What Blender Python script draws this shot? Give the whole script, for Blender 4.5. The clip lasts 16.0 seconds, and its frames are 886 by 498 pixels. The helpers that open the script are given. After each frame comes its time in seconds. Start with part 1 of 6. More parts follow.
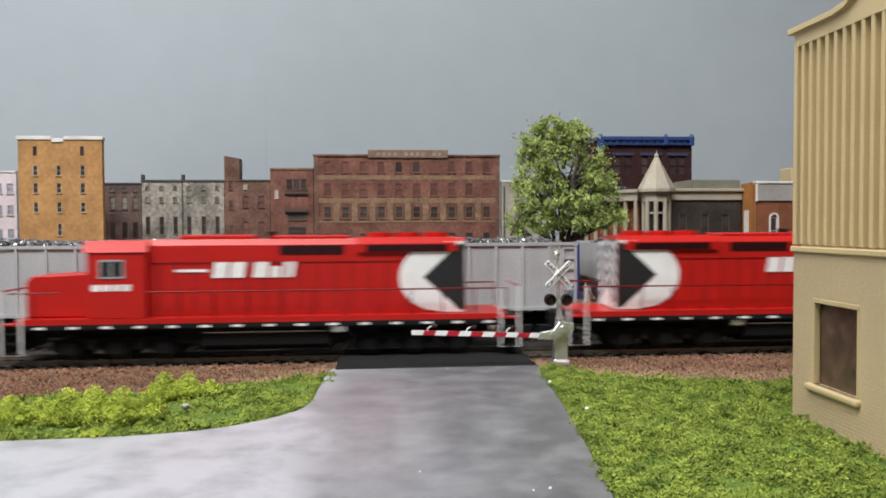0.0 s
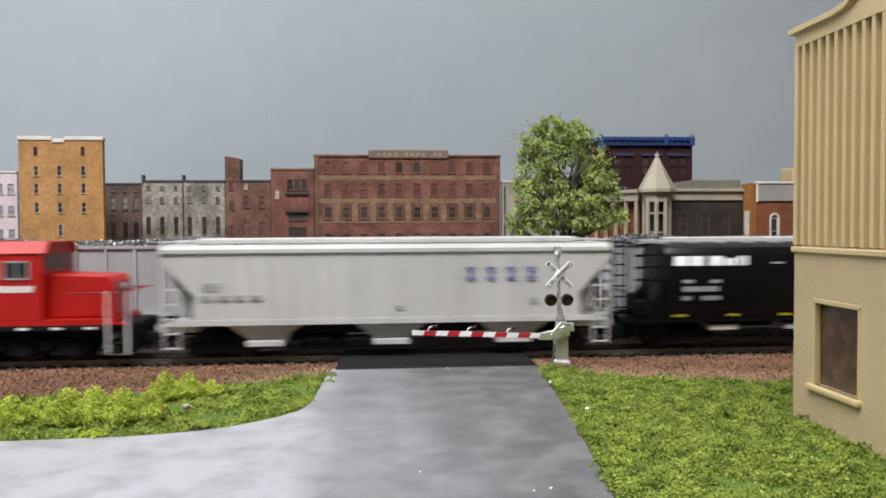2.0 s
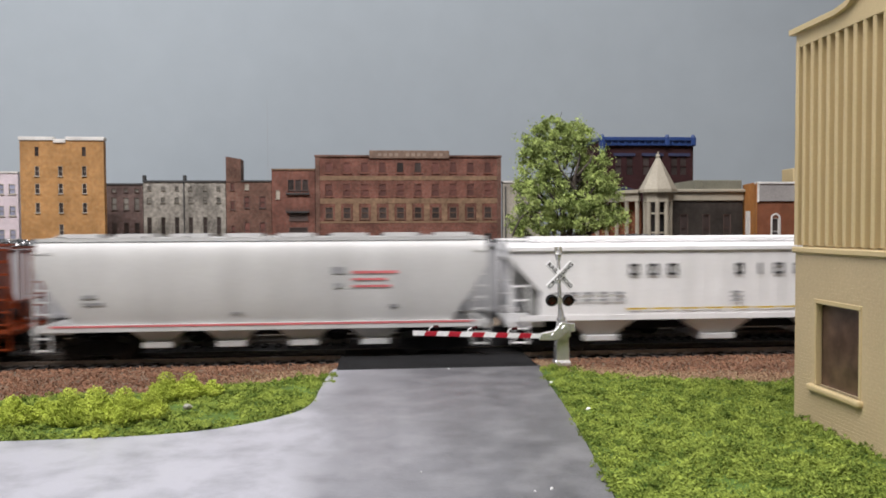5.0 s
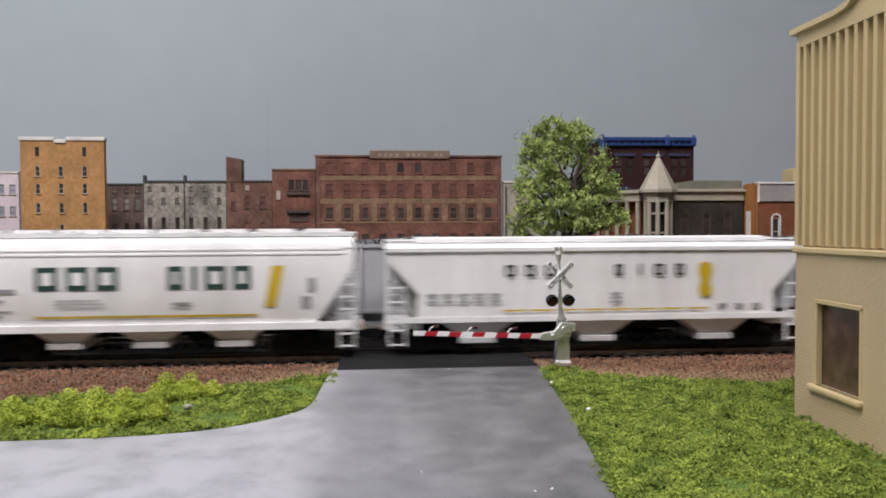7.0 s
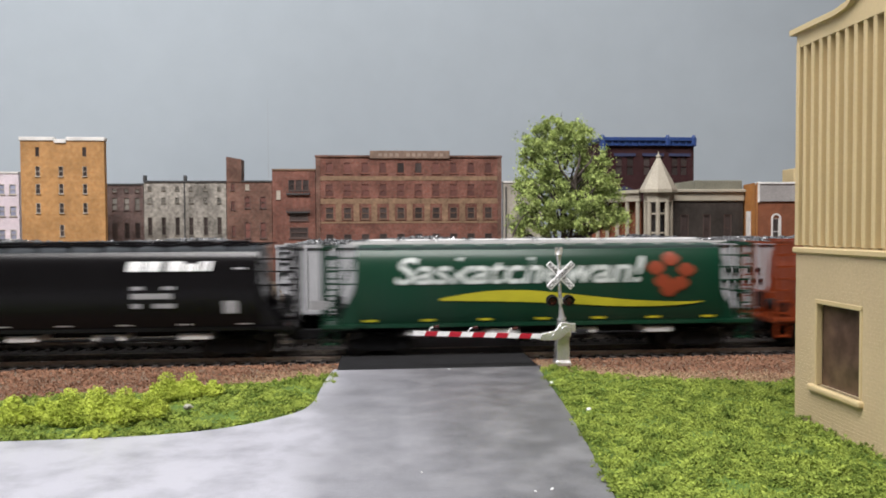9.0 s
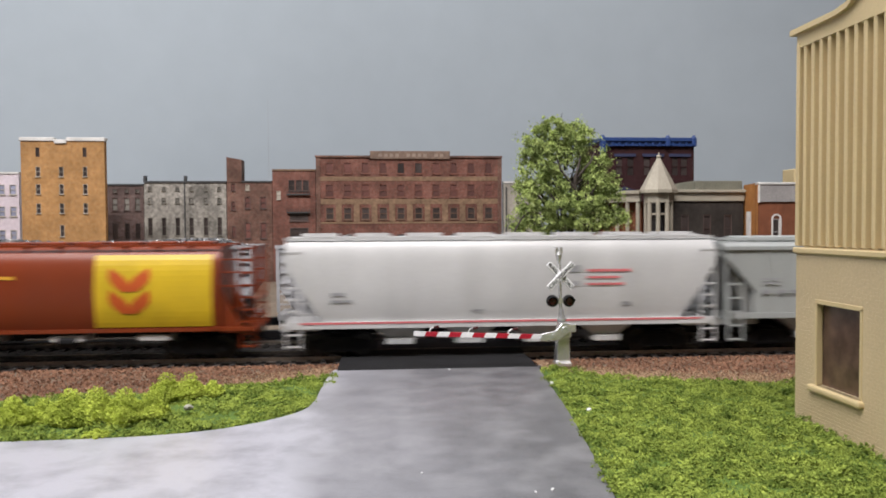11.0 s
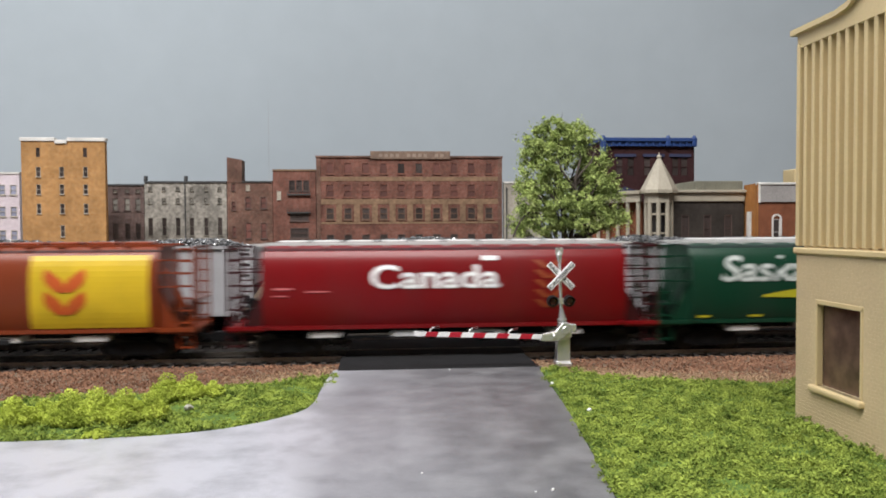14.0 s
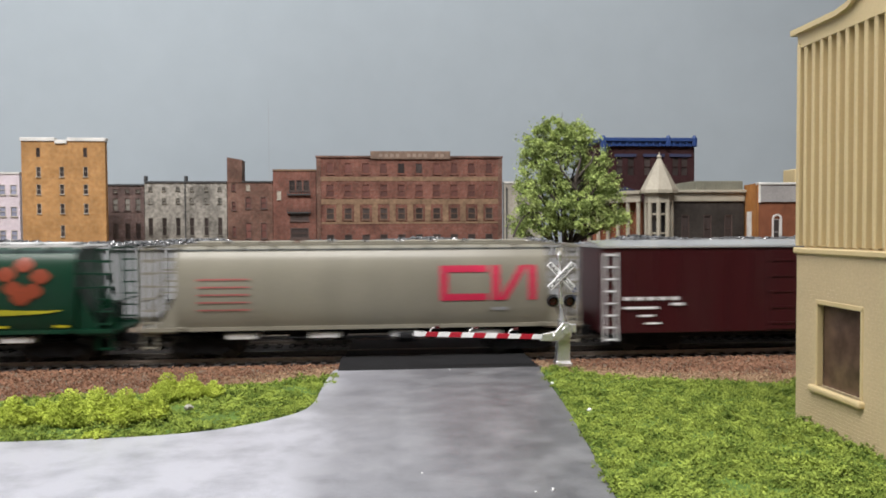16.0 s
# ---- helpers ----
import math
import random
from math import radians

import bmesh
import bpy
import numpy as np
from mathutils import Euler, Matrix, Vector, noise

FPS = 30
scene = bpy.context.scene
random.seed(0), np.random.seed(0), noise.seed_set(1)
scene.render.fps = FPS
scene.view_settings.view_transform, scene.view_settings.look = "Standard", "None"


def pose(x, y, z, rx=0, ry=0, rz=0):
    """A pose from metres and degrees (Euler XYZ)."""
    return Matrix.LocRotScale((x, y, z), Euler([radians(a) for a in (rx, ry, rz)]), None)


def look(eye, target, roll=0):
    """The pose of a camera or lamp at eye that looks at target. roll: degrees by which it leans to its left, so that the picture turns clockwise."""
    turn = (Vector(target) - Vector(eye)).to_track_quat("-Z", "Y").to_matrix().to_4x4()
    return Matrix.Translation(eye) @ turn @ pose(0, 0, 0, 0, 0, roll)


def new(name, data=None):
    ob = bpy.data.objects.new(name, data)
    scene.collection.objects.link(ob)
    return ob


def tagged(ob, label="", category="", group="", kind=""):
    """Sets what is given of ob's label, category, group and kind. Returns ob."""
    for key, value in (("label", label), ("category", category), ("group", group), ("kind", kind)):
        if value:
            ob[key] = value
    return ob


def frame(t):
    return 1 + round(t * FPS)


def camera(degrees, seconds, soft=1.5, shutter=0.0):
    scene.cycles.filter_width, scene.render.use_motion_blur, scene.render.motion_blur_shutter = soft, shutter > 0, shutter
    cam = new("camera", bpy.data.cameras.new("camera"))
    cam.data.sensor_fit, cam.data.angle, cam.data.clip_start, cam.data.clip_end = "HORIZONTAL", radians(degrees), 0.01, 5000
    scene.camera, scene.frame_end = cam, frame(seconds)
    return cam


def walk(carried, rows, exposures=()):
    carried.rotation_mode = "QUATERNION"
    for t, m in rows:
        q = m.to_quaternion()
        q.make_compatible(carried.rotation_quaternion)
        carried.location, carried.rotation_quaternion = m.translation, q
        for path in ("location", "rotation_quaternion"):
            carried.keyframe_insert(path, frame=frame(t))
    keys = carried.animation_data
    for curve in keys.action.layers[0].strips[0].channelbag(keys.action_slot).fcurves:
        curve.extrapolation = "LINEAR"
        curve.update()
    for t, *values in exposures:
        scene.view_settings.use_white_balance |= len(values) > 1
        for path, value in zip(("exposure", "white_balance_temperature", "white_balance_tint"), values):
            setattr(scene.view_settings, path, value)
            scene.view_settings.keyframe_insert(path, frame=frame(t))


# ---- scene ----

# Model railway level crossing, HO size (1:87), in metres; part coordinates are in millimetres.
LENS = 62.0
cam = camera(LENS, 16.0, soft=1.8, shutter=0.55)
EYE = (0.0, 0.0, 0.058)


def aim(yaw, pitch, roll):
    f = Vector((math.sin(radians(yaw)) * math.cos(radians(pitch)),
                math.cos(radians(yaw)) * math.cos(radians(pitch)), -math.sin(radians(pitch))))
    return look(EYE, tuple(Vector(EYE) + f), roll)


YAW, PITCH, ROLL = 4.9, 1.80, -0.3
walk(cam, [(0.0, aim(YAW, PITCH, ROLL)), (3.0, aim(YAW - 0.06, PITCH - 0.03, ROLL)),
           (6.5, aim(YAW - 0.13, PITCH - 0.05, ROLL)), (9.0, aim(YAW - 0.14, PITCH - 0.06, ROLL)),
           (12.5, aim(YAW - 0.17, PITCH - 0.10, ROLL)), (16.0, aim(YAW - 0.19, PITCH - 0.10, ROLL))],
     [(0.0, -0.08, 6500, 10), (1.5, -0.1, 6500, 11), (3.0, -0.08, 6500, 11), (4.0, -0.08, 6500, 12), (6.5, -0.42, 6500, 15), (7.0, -0.42, 6500, 15), (7.5, -0.45, 6500, 15),
      (8.0, -0.45, 6500, 14), (8.5, -0.12, 6500, 13), (9.0, 0.05, 6500, 13), (11.5, -0.12, 6500, 14), (12.0, -0.12, 6500, 14), (13.0, -0.18, 6500, 11), (13.5, -0.2, 6500, 11),
      (14.0, -0.02, 6500, 11), (14.5, 0.0, 6500, 11), (15.5, 0.03, 6500, 11), (16.0, 0.0, 6500, 11)])

# ---- light of the room ----
world = bpy.data.worlds.new("room_world")
scene.world = world
world.use_nodes = True
world.node_tree.nodes["Background"].inputs["Color"].default_value = (0.8, 0.85, 0.9, 1)
world.node_tree.nodes["Background"].inputs["Strength"].default_value = 0.02


def ceiling_lamp(name, x, y, z, sx, sy, watts, color, target):
    data = bpy.data.lights.new(name, "AREA")
    data.shape, data.size, data.size_y, data.energy, data.color = "RECTANGLE", sx, sy, watts, color
    ob = new(name, data)
    ob.matrix_world = look((x, y, z), target)
    return ob


ceiling_lamp("room_lamp", -0.25, -0.17, 1.27, 1.4, 0.35, 53.0, (1.0, 0.985, 0.965), (-0.1, 0.36, 0))
ceiling_lamp("room_lamp", -1.1, 0.10, 1.25, 0.5, 0.9, 16.0, (0.93, 0.97, 1.0), (-0.1, 0.4, 0))


# ---- building helpers ----
def rgba(c):
    return (c[0], c[1], c[2], 1.0)


def mat(name, c, rough=0.5, metal=0.0, grain=900.0, vary=0.12, blot=60.0, blotch=0.15, bump=0.1, spec=0.5, rand=0.0, dirt=None):
    """A painted or moulded surface: base colour varied at two scales, with fine relief."""
    m = bpy.data.materials.new(name)
    m.use_nodes = True
    nt = m.node_tree
    b = nt.nodes["Principled BSDF"]
    b.inputs["Roughness"].default_value = rough
    b.inputs["Metallic"].default_value = metal
    b.inputs["Specular IOR Level"].default_value = spec
    tc = nt.nodes.new("ShaderNodeTexCoord")
    n1 = nt.nodes.new("ShaderNodeTexNoise")
    n1.inputs["Scale"].default_value = grain
    n1.inputs["Detail"].default_value = 3.0
    n2 = nt.nodes.new("ShaderNodeTexNoise")
    n2.inputs["Scale"].default_value = blot
    n2.inputs["Detail"].default_value = 4.0
    nt.links.new(tc.outputs["Object"], n1.inputs["Vector"])
    nt.links.new(tc.outputs["Object"], n2.inputs["Vector"])
    r1 = nt.nodes.new("ShaderNodeMapRange")
    r1.inputs["From Min"].default_value, r1.inputs["From Max"].default_value = 0.3, 0.7
    r1.inputs["To Min"].default_value, r1.inputs["To Max"].default_value = 1 - vary, 1 + vary
    r2 = nt.nodes.new("ShaderNodeMapRange")
    r2.inputs["From Min"].default_value, r2.inputs["From Max"].default_value = 0.3, 0.7
    r2.inputs["To Min"].default_value, r2.inputs["To Max"].default_value = 1 - blotch, 1 + blotch
    nt.links.new(n1.outputs["Fac"], r1.inputs["Value"])
    nt.links.new(n2.outputs["Fac"], r2.inputs["Value"])
    mul = nt.nodes.new("ShaderNodeMath")
    mul.operation = "MULTIPLY"
    nt.links.new(r1.outputs["Result"], mul.inputs[0])
    nt.links.new(r2.outputs["Result"], mul.inputs[1])
    last = mul.outputs[0]
    if rand:
        oi = nt.nodes.new("ShaderNodeObjectInfo")
        rr = nt.nodes.new("ShaderNodeMapRange")
        rr.inputs["To Min"].default_value, rr.inputs["To Max"].default_value = 1 - rand, 1 + rand
        nt.links.new(oi.outputs["Random"], rr.inputs["Value"])
        m2 = nt.nodes.new("ShaderNodeMath")
        m2.operation = "MULTIPLY"
        nt.links.new(last, m2.inputs[0])
        nt.links.new(rr.outputs["Result"], m2.inputs[1])
        last = m2.outputs[0]
    mixn = nt.nodes.new("ShaderNodeVectorMath")
    mixn.operation = "SCALE"
    mixn.inputs[0].default_value = c
    nt.links.new(last, mixn.inputs["Scale"])
    col = mixn.outputs["Vector"]
    if dirt:
        dm = nt.nodes.new("ShaderNodeMix")
        dm.data_type = "RGBA"
        n3 = nt.nodes.new("ShaderNodeTexNoise")
        n3.inputs["Scale"].default_value = dirt[1]
        n3.inputs["Detail"].default_value = 6.0
        mp = nt.nodes.new("ShaderNodeMapping")
        mp.inputs["Scale"].default_value = dirt[3] if len(dirt) > 3 else (1, 1, 1)
        nt.links.new(tc.outputs["Object"], mp.inputs["Vector"])
        nt.links.new(mp.outputs["Vector"], n3.inputs["Vector"])
        r3 = nt.nodes.new("ShaderNodeMapRange")
        r3.inputs["From Min"].default_value, r3.inputs["From Max"].default_value = 0.45, 0.75
        r3.inputs["To Max"].default_value = dirt[2]
        nt.links.new(n3.outputs["Fac"], r3.inputs["Value"])
        nt.links.new(r3.outputs["Result"], dm.inputs["Factor"])
        nt.links.new(col, dm.inputs[6])
        dm.inputs[7].default_value = rgba(dirt[0])
        col = dm.outputs[2]
    nt.links.new(col, b.inputs["Base Color"])
    if bump:
        bp = nt.nodes.new("ShaderNodeBump")
        bp.inputs["Strength"].default_value = bump
        bp.inputs["Distance"].default_value = 0.0004
        nt.links.new(n1.outputs["Fac"], bp.inputs["Height"])
        nt.links.new(bp.outputs["Normal"], b.inputs["Normal"])
    return m


def island_mat(name, c1, c2, rough=0.9, spec=0.2, single=0.5, patch_scale=70.0):
    """For joined grains and leaves: each piece takes its own tone."""
    m = bpy.data.materials.new(name)
    m.use_nodes = True
    nt = m.node_tree
    b = nt.nodes["Principled BSDF"]
    b.inputs["Roughness"].default_value = rough
    b.inputs["Specular IOR Level"].default_value = spec
    g = nt.nodes.new("ShaderNodeNewGeometry")
    tc = nt.nodes.new("ShaderNodeTexCoord")
    nz = nt.nodes.new("ShaderNodeTexNoise")
    nz.inputs["Scale"].default_value = patch_scale
    nz.inputs["Detail"].default_value = 4.0
    nt.links.new(tc.outputs["Object"], nz.inputs["Vector"])
    ad = nt.nodes.new("ShaderNodeMath")
    ad.operation = "MULTIPLY_ADD"
    nt.links.new(g.outputs["Random Per Island"], ad.inputs[0])
    ad.inputs[1].default_value = single
    sb = nt.nodes.new("ShaderNodeMapRange")
    sb.inputs["From Min"].default_value, sb.inputs["From Max"].default_value = 0.32, 0.68
    sb.inputs["To Max"].default_value = 1.0 - single
    nt.links.new(nz.outputs["Fac"], sb.inputs["Value"])
    nt.links.new(sb.outputs["Result"], ad.inputs[2])
    mx = nt.nodes.new("ShaderNodeMix")
    mx.data_type = "RGBA"
    nt.links.new(ad.outputs[0], mx.inputs["Factor"])
    mx.inputs[6].default_value, mx.inputs[7].default_value = rgba(c1), rgba(c2)
    nt.links.new(mx.outputs[2], b.inputs["Base Color"])
    return m


def bx(bm, x0, x1, y0, y1, z0, z1):
    v = [bm.verts.new(p) for p in ((x0, y0, z0), (x1, y0, z0), (x1, y1, z0), (x0, y1, z0),
                                   (x0, y0, z1), (x1, y0, z1), (x1, y1, z1), (x0, y1, z1))]
    for f in ((0, 3, 2, 1), (4, 5, 6, 7), (0, 1, 5, 4), (1, 2, 6, 5), (2, 3, 7, 6), (3, 0, 4, 7)):
        bm.faces.new([v[i] for i in f])
    return v


def loft(bm, rings, cap=True):
    """Rings of equal length joined one after another, closed round."""
    rows = [[bm.verts.new(p) for p in r] for r in rings]
    n = len(rows[0])
    for a, b in zip(rows, rows[1:]):
        for i in range(n):
            bm.faces.new((a[i], a[(i + 1) % n], b[(i + 1) % n], b[i]))
    if cap:
        bm.faces.new(rows[0][::-1])
        bm.faces.new(rows[-1])
    bmesh.ops.recalc_face_normals(bm, faces=bm.faces[:])


def prism_x(bm, yz, x0, x1):
    loft(bm, [[(x0, y, z) for y, z in yz], [(x1, y, z) for y, z in yz]])


def prism_y(bm, xz, y0, y1):
    loft(bm, [[(x, y0, z) for x, z in xz], [(x, y1, z) for x, z in xz]])


def prism_z(bm, xy, z0, z1):
    loft(bm, [[(x, y, z0) for x, y in xy], [(x, y, z1) for x, y in xy]])


def rod(bm, p0, p1, r0, r1=None, n=8):
    p0, p1 = Vector(p0), Vector(p1)
    r1 = r0 if r1 is None else r1
    d = (p1 - p0).normalized()
    u = d.orthogonal().normalized()
    w = d.cross(u)
    ring = [(math.cos(2 * math.pi * i / n), math.sin(2 * math.pi * i / n)) for i in range(n)]
    loft(bm, [[p0 + (u * c + w * s) * r0 for c, s in ring], [p1 + (u * c + w * s) * r1 for c, s in ring]])


def bevel(bm, size, seg=1):
    bmesh.ops.bevel(bm, geom=bm.edges[:], offset=size, segments=seg, affect="EDGES", profile=0.5, clamp_overlap=True)


def to_mesh(name, bm, material, smooth=False):
    bmesh.ops.scale(bm, vec=(0.001, 0.001, 0.001), verts=bm.verts[:])
    me = bpy.data.meshes.new(name)
    bm.to_mesh(me)
    bm.free()
    me.materials.append(material)
    if smooth:
        me.polygons.foreach_set("use_smooth", [True] * len(me.polygons))
        me.set_sharp_from_angle(angle=radians(32))
    return me


def part(name, bm, material, parent, label="", smooth=False):
    return hang(name, to_mesh(name, bm, material, smooth), parent, label)


def hang(name, me, parent, label="", m=None):
    ob = new(name, me)
    ob.parent = parent
    if m is not None:
        ob.matrix_basis = m
    return tagged(ob, label)


def thing(name, label, category, group="", kind="", m=None):
    ob = new(name)
    ob.empty_display_size = 0.01
    if m is not None:
        ob.matrix_basis = m
    return tagged(ob, label, category, group, kind)


def block(parent, name, b, material, label="", bev=0.0):
    bm = bmesh.new()
    bx(bm, *b)
    if bev:
        bevel(bm, bev)
    return part(name, bm, material, parent, label)


def setting(name, bm, material, label="", category="", kind="structure", smooth=False):
    ob = new(name, to_mesh(name, bm, material, smooth))
    return tagged(ob, label, category, "", kind)


SHARED = {}


def shared(key, make, material, smooth=False):
    """A mesh built once and used by all alike pieces."""
    if key not in SHARED:
        bm = bmesh.new()
        make(bm)
        SHARED[key] = to_mesh(key.split("/")[0], bm, material, smooth)
    return SHARED[key]


# ---- materials ----
SKY = mat("painted_backdrop", (0.36, 0.405, 0.44), 0.9, grain=25, vary=0.02, blot=2.5, blotch=0.04, bump=0.05, spec=0.1)
WALLPAINT = mat("room_wall_paint", (0.36, 0.355, 0.35), 0.9, grain=40, vary=0.03, blot=2, blotch=0.04, bump=0.05)
BASE = mat("layout_base_earth", (0.16, 0.12, 0.085), 0.95, grain=900, vary=0.3, blot=60, blotch=0.2, bump=0.5)


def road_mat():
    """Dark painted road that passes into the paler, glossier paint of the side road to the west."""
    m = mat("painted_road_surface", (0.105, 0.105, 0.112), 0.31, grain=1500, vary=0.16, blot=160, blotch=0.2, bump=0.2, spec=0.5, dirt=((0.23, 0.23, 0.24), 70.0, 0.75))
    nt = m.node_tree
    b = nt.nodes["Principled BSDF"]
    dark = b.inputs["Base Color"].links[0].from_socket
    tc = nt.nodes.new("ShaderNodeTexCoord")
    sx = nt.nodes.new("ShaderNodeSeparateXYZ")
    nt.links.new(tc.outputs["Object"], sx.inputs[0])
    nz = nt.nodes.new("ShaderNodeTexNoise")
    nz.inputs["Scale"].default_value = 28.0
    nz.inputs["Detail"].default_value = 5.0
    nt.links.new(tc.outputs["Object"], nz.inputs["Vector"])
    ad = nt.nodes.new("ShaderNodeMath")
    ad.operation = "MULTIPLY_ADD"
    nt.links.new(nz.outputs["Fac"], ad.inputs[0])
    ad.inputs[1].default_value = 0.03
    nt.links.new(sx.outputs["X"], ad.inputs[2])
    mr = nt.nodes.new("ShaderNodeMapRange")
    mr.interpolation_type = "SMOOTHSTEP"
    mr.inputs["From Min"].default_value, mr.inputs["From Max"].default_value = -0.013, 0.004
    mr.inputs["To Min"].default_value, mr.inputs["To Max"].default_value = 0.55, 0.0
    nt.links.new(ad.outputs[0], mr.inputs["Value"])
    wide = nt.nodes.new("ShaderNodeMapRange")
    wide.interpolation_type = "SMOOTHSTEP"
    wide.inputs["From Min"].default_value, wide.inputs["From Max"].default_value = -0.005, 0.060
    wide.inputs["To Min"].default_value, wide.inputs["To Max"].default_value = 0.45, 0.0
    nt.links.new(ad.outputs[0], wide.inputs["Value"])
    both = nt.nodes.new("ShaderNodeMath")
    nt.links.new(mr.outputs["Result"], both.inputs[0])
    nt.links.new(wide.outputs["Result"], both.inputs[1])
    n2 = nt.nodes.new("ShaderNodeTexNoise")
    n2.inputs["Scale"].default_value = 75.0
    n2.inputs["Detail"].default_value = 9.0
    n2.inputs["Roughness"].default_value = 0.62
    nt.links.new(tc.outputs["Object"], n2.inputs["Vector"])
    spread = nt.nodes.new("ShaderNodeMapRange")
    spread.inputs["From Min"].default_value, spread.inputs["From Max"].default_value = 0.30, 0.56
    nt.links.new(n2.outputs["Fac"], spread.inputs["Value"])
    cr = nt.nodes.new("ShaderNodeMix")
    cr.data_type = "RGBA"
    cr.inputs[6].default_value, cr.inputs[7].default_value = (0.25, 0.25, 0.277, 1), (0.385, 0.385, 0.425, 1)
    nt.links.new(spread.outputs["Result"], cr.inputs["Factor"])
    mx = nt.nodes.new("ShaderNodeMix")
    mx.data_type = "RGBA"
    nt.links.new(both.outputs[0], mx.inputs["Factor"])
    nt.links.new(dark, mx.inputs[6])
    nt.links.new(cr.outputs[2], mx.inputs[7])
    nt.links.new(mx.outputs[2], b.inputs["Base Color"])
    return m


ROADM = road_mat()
PAD = mat("black_rubber_pad", (0.012, 0.012, 0.013), 0.7, spec=0.2, grain=1200, vary=0.2, blot=100, blotch=0.2, bump=0.3)
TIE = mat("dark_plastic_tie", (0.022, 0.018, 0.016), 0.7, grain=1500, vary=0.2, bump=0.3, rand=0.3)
RAIL = mat("nickel_rail", (0.28, 0.25, 0.22), 0.35, 0.9, grain=800, vary=0.15, bump=0.1)
BALLAST = island_mat("brown_ballast_grains", (0.105, 0.052, 0.033), (0.34, 0.18, 0.112))
# Sandy tone that also paints the light on the front of the ballast.
LIT_SAND = island_mat("sandy_ballast_dust", (0.26, 0.165, 0.10), (0.44, 0.31, 0.195))
TURF = island_mat("green_turf_foam", (0.030, 0.070, 0.008), (0.37, 0.45, 0.085), single=0.35, patch_scale=170.0)
BUSH = island_mat("yellow_green_foam", (0.20, 0.26, 0.03), (0.58, 0.66, 0.11), single=0.35, patch_scale=130.0)
LEAF = island_mat("tree_leaf_foam", (0.08, 0.13, 0.028), (0.58, 0.68, 0.23), single=0.4, patch_scale=140.0)
BARK = mat("grey_brown_bark", (0.07, 0.055, 0.045), 0.9, grain=700, vary=0.3, bump=0.6)
TAN = mat("moulded_tan_plastic", (0.55, 0.43, 0.235), 0.42, grain=1200, vary=0.03, blot=30, blotch=0.05, bump=0.06)
TANBRICK = mat("tan_plastic_brick", (0.54, 0.425, 0.26), 0.5, grain=1500, vary=0.06, blot=30, blotch=0.06, bump=0.25)
BLACK = mat("black_underframe", (0.007, 0.007, 0.008), 0.7, grain=900, vary=0.2, bump=0.1, spec=0.2)
STEEL = mat("dark_wheel_steel", (0.016, 0.015, 0.014), 0.5, 0.3, bump=0.1)
GATE = mat("pale_outlet_metal", (0.62, 0.62, 0.62), 0.35, 0.1)
SILVER = mat("bright_silver_paint", (0.70, 0.70, 0.69), 0.27, 0.75, grain=800, vary=0.08, bump=0.15)
RED = mat("locomotive_red_paint", (0.44, 0.013, 0.010), 0.32, spec=0.3, grain=1000, vary=0.05, blot=40, blotch=0.06, bump=0.03)
WHITE = mat("white_decal", (0.80, 0.80, 0.80), 0.45, grain=900, vary=0.04, bump=0.0)
INK = mat("black_decal", (0.014, 0.014, 0.016), 0.5, bump=0.0)
GREYINK = mat("grey_print", (0.30, 0.30, 0.31), 0.5, bump=0.0)
BLUEINK = mat("blue_print", (0.13, 0.15, 0.34), 0.5, bump=0.0)
YELLOW = mat("yellow_decal", (0.58, 0.39, 0.012), 0.45, vary=0.04, bump=0.0)
DULLYELLOW = mat("dull_yellow_print", (0.50, 0.26, 0.02), 0.5, bump=0.0)
MARKER = mat("yellow_marker_strip", (0.70, 0.66, 0.03), 0.45, bump=0.0)
REDINK = mat("red_print", (0.50, 0.015, 0.06), 0.45, vary=0.04, bump=0.0)
PINKINK = mat("rose_stripe", (0.62, 0.16, 0.17), 0.45, bump=0.0)
WARMRED = mat("orange_red_print", (0.50, 0.085, 0.012), 0.5, bump=0.0)
GLASS = mat("dark_window_glass", (0.02, 0.02, 0.022), 0.12, bump=0.0)
LENSRED = mat("dark_red_lens", (0.04, 0.004, 0.004), 0.2, bump=0.0)
GATERED = mat("gate_red_stripe", (0.40, 0.010, 0.026), 0.45, bump=0.05)
# Second tone is far paler than coal: glints painted onto single lumps.
COAL = island_mat("coal_lumps", (0.008, 0.008, 0.009), (0.22, 0.22, 0.225), rough=0.16, spec=0.9, single=0.8)
CONCRETE = mat("pale_concrete", (0.30, 0.29, 0.24), 0.9, bump=0.3)
SOOT = ((0.05, 0.045, 0.04), 45.0, 0.18, (1.0, 1.0, 0.25))


def paint(name, c, rough=0.34, dirt=SOOT, spec=0.3):
    return mat(name, c, rough, grain=1000, vary=0.04, blot=35, blotch=0.06, bump=0.03, dirt=dirt, spec=spec)


P_WHITE = paint("white_car_paint", (0.86, 0.85, 0.855))
P_GREY = paint("pale_grey_car_paint", (0.37, 0.385, 0.375))
P_LIGHT = paint("light_grey_car_paint", (0.55, 0.545, 0.54))
P_BLACK = mat("black_car_paint", (0.005, 0.0045, 0.005), 0.22, grain=1000, vary=0.05, bump=0.02, spec=0.22)
P_ORANGE = paint("orange_brown_car_paint", (0.195, 0.035, 0.010))
P_GREEN = paint("green_car_paint", (0.0035, 0.034, 0.017))
P_RED = paint("red_car_paint", (0.16, 0.003, 0.005))
P_CREAM = paint("cream_grey_car_paint", (0.225, 0.208, 0.165))
P_MAROON = paint("maroon_car_paint", (0.040, 0.006, 0.008))
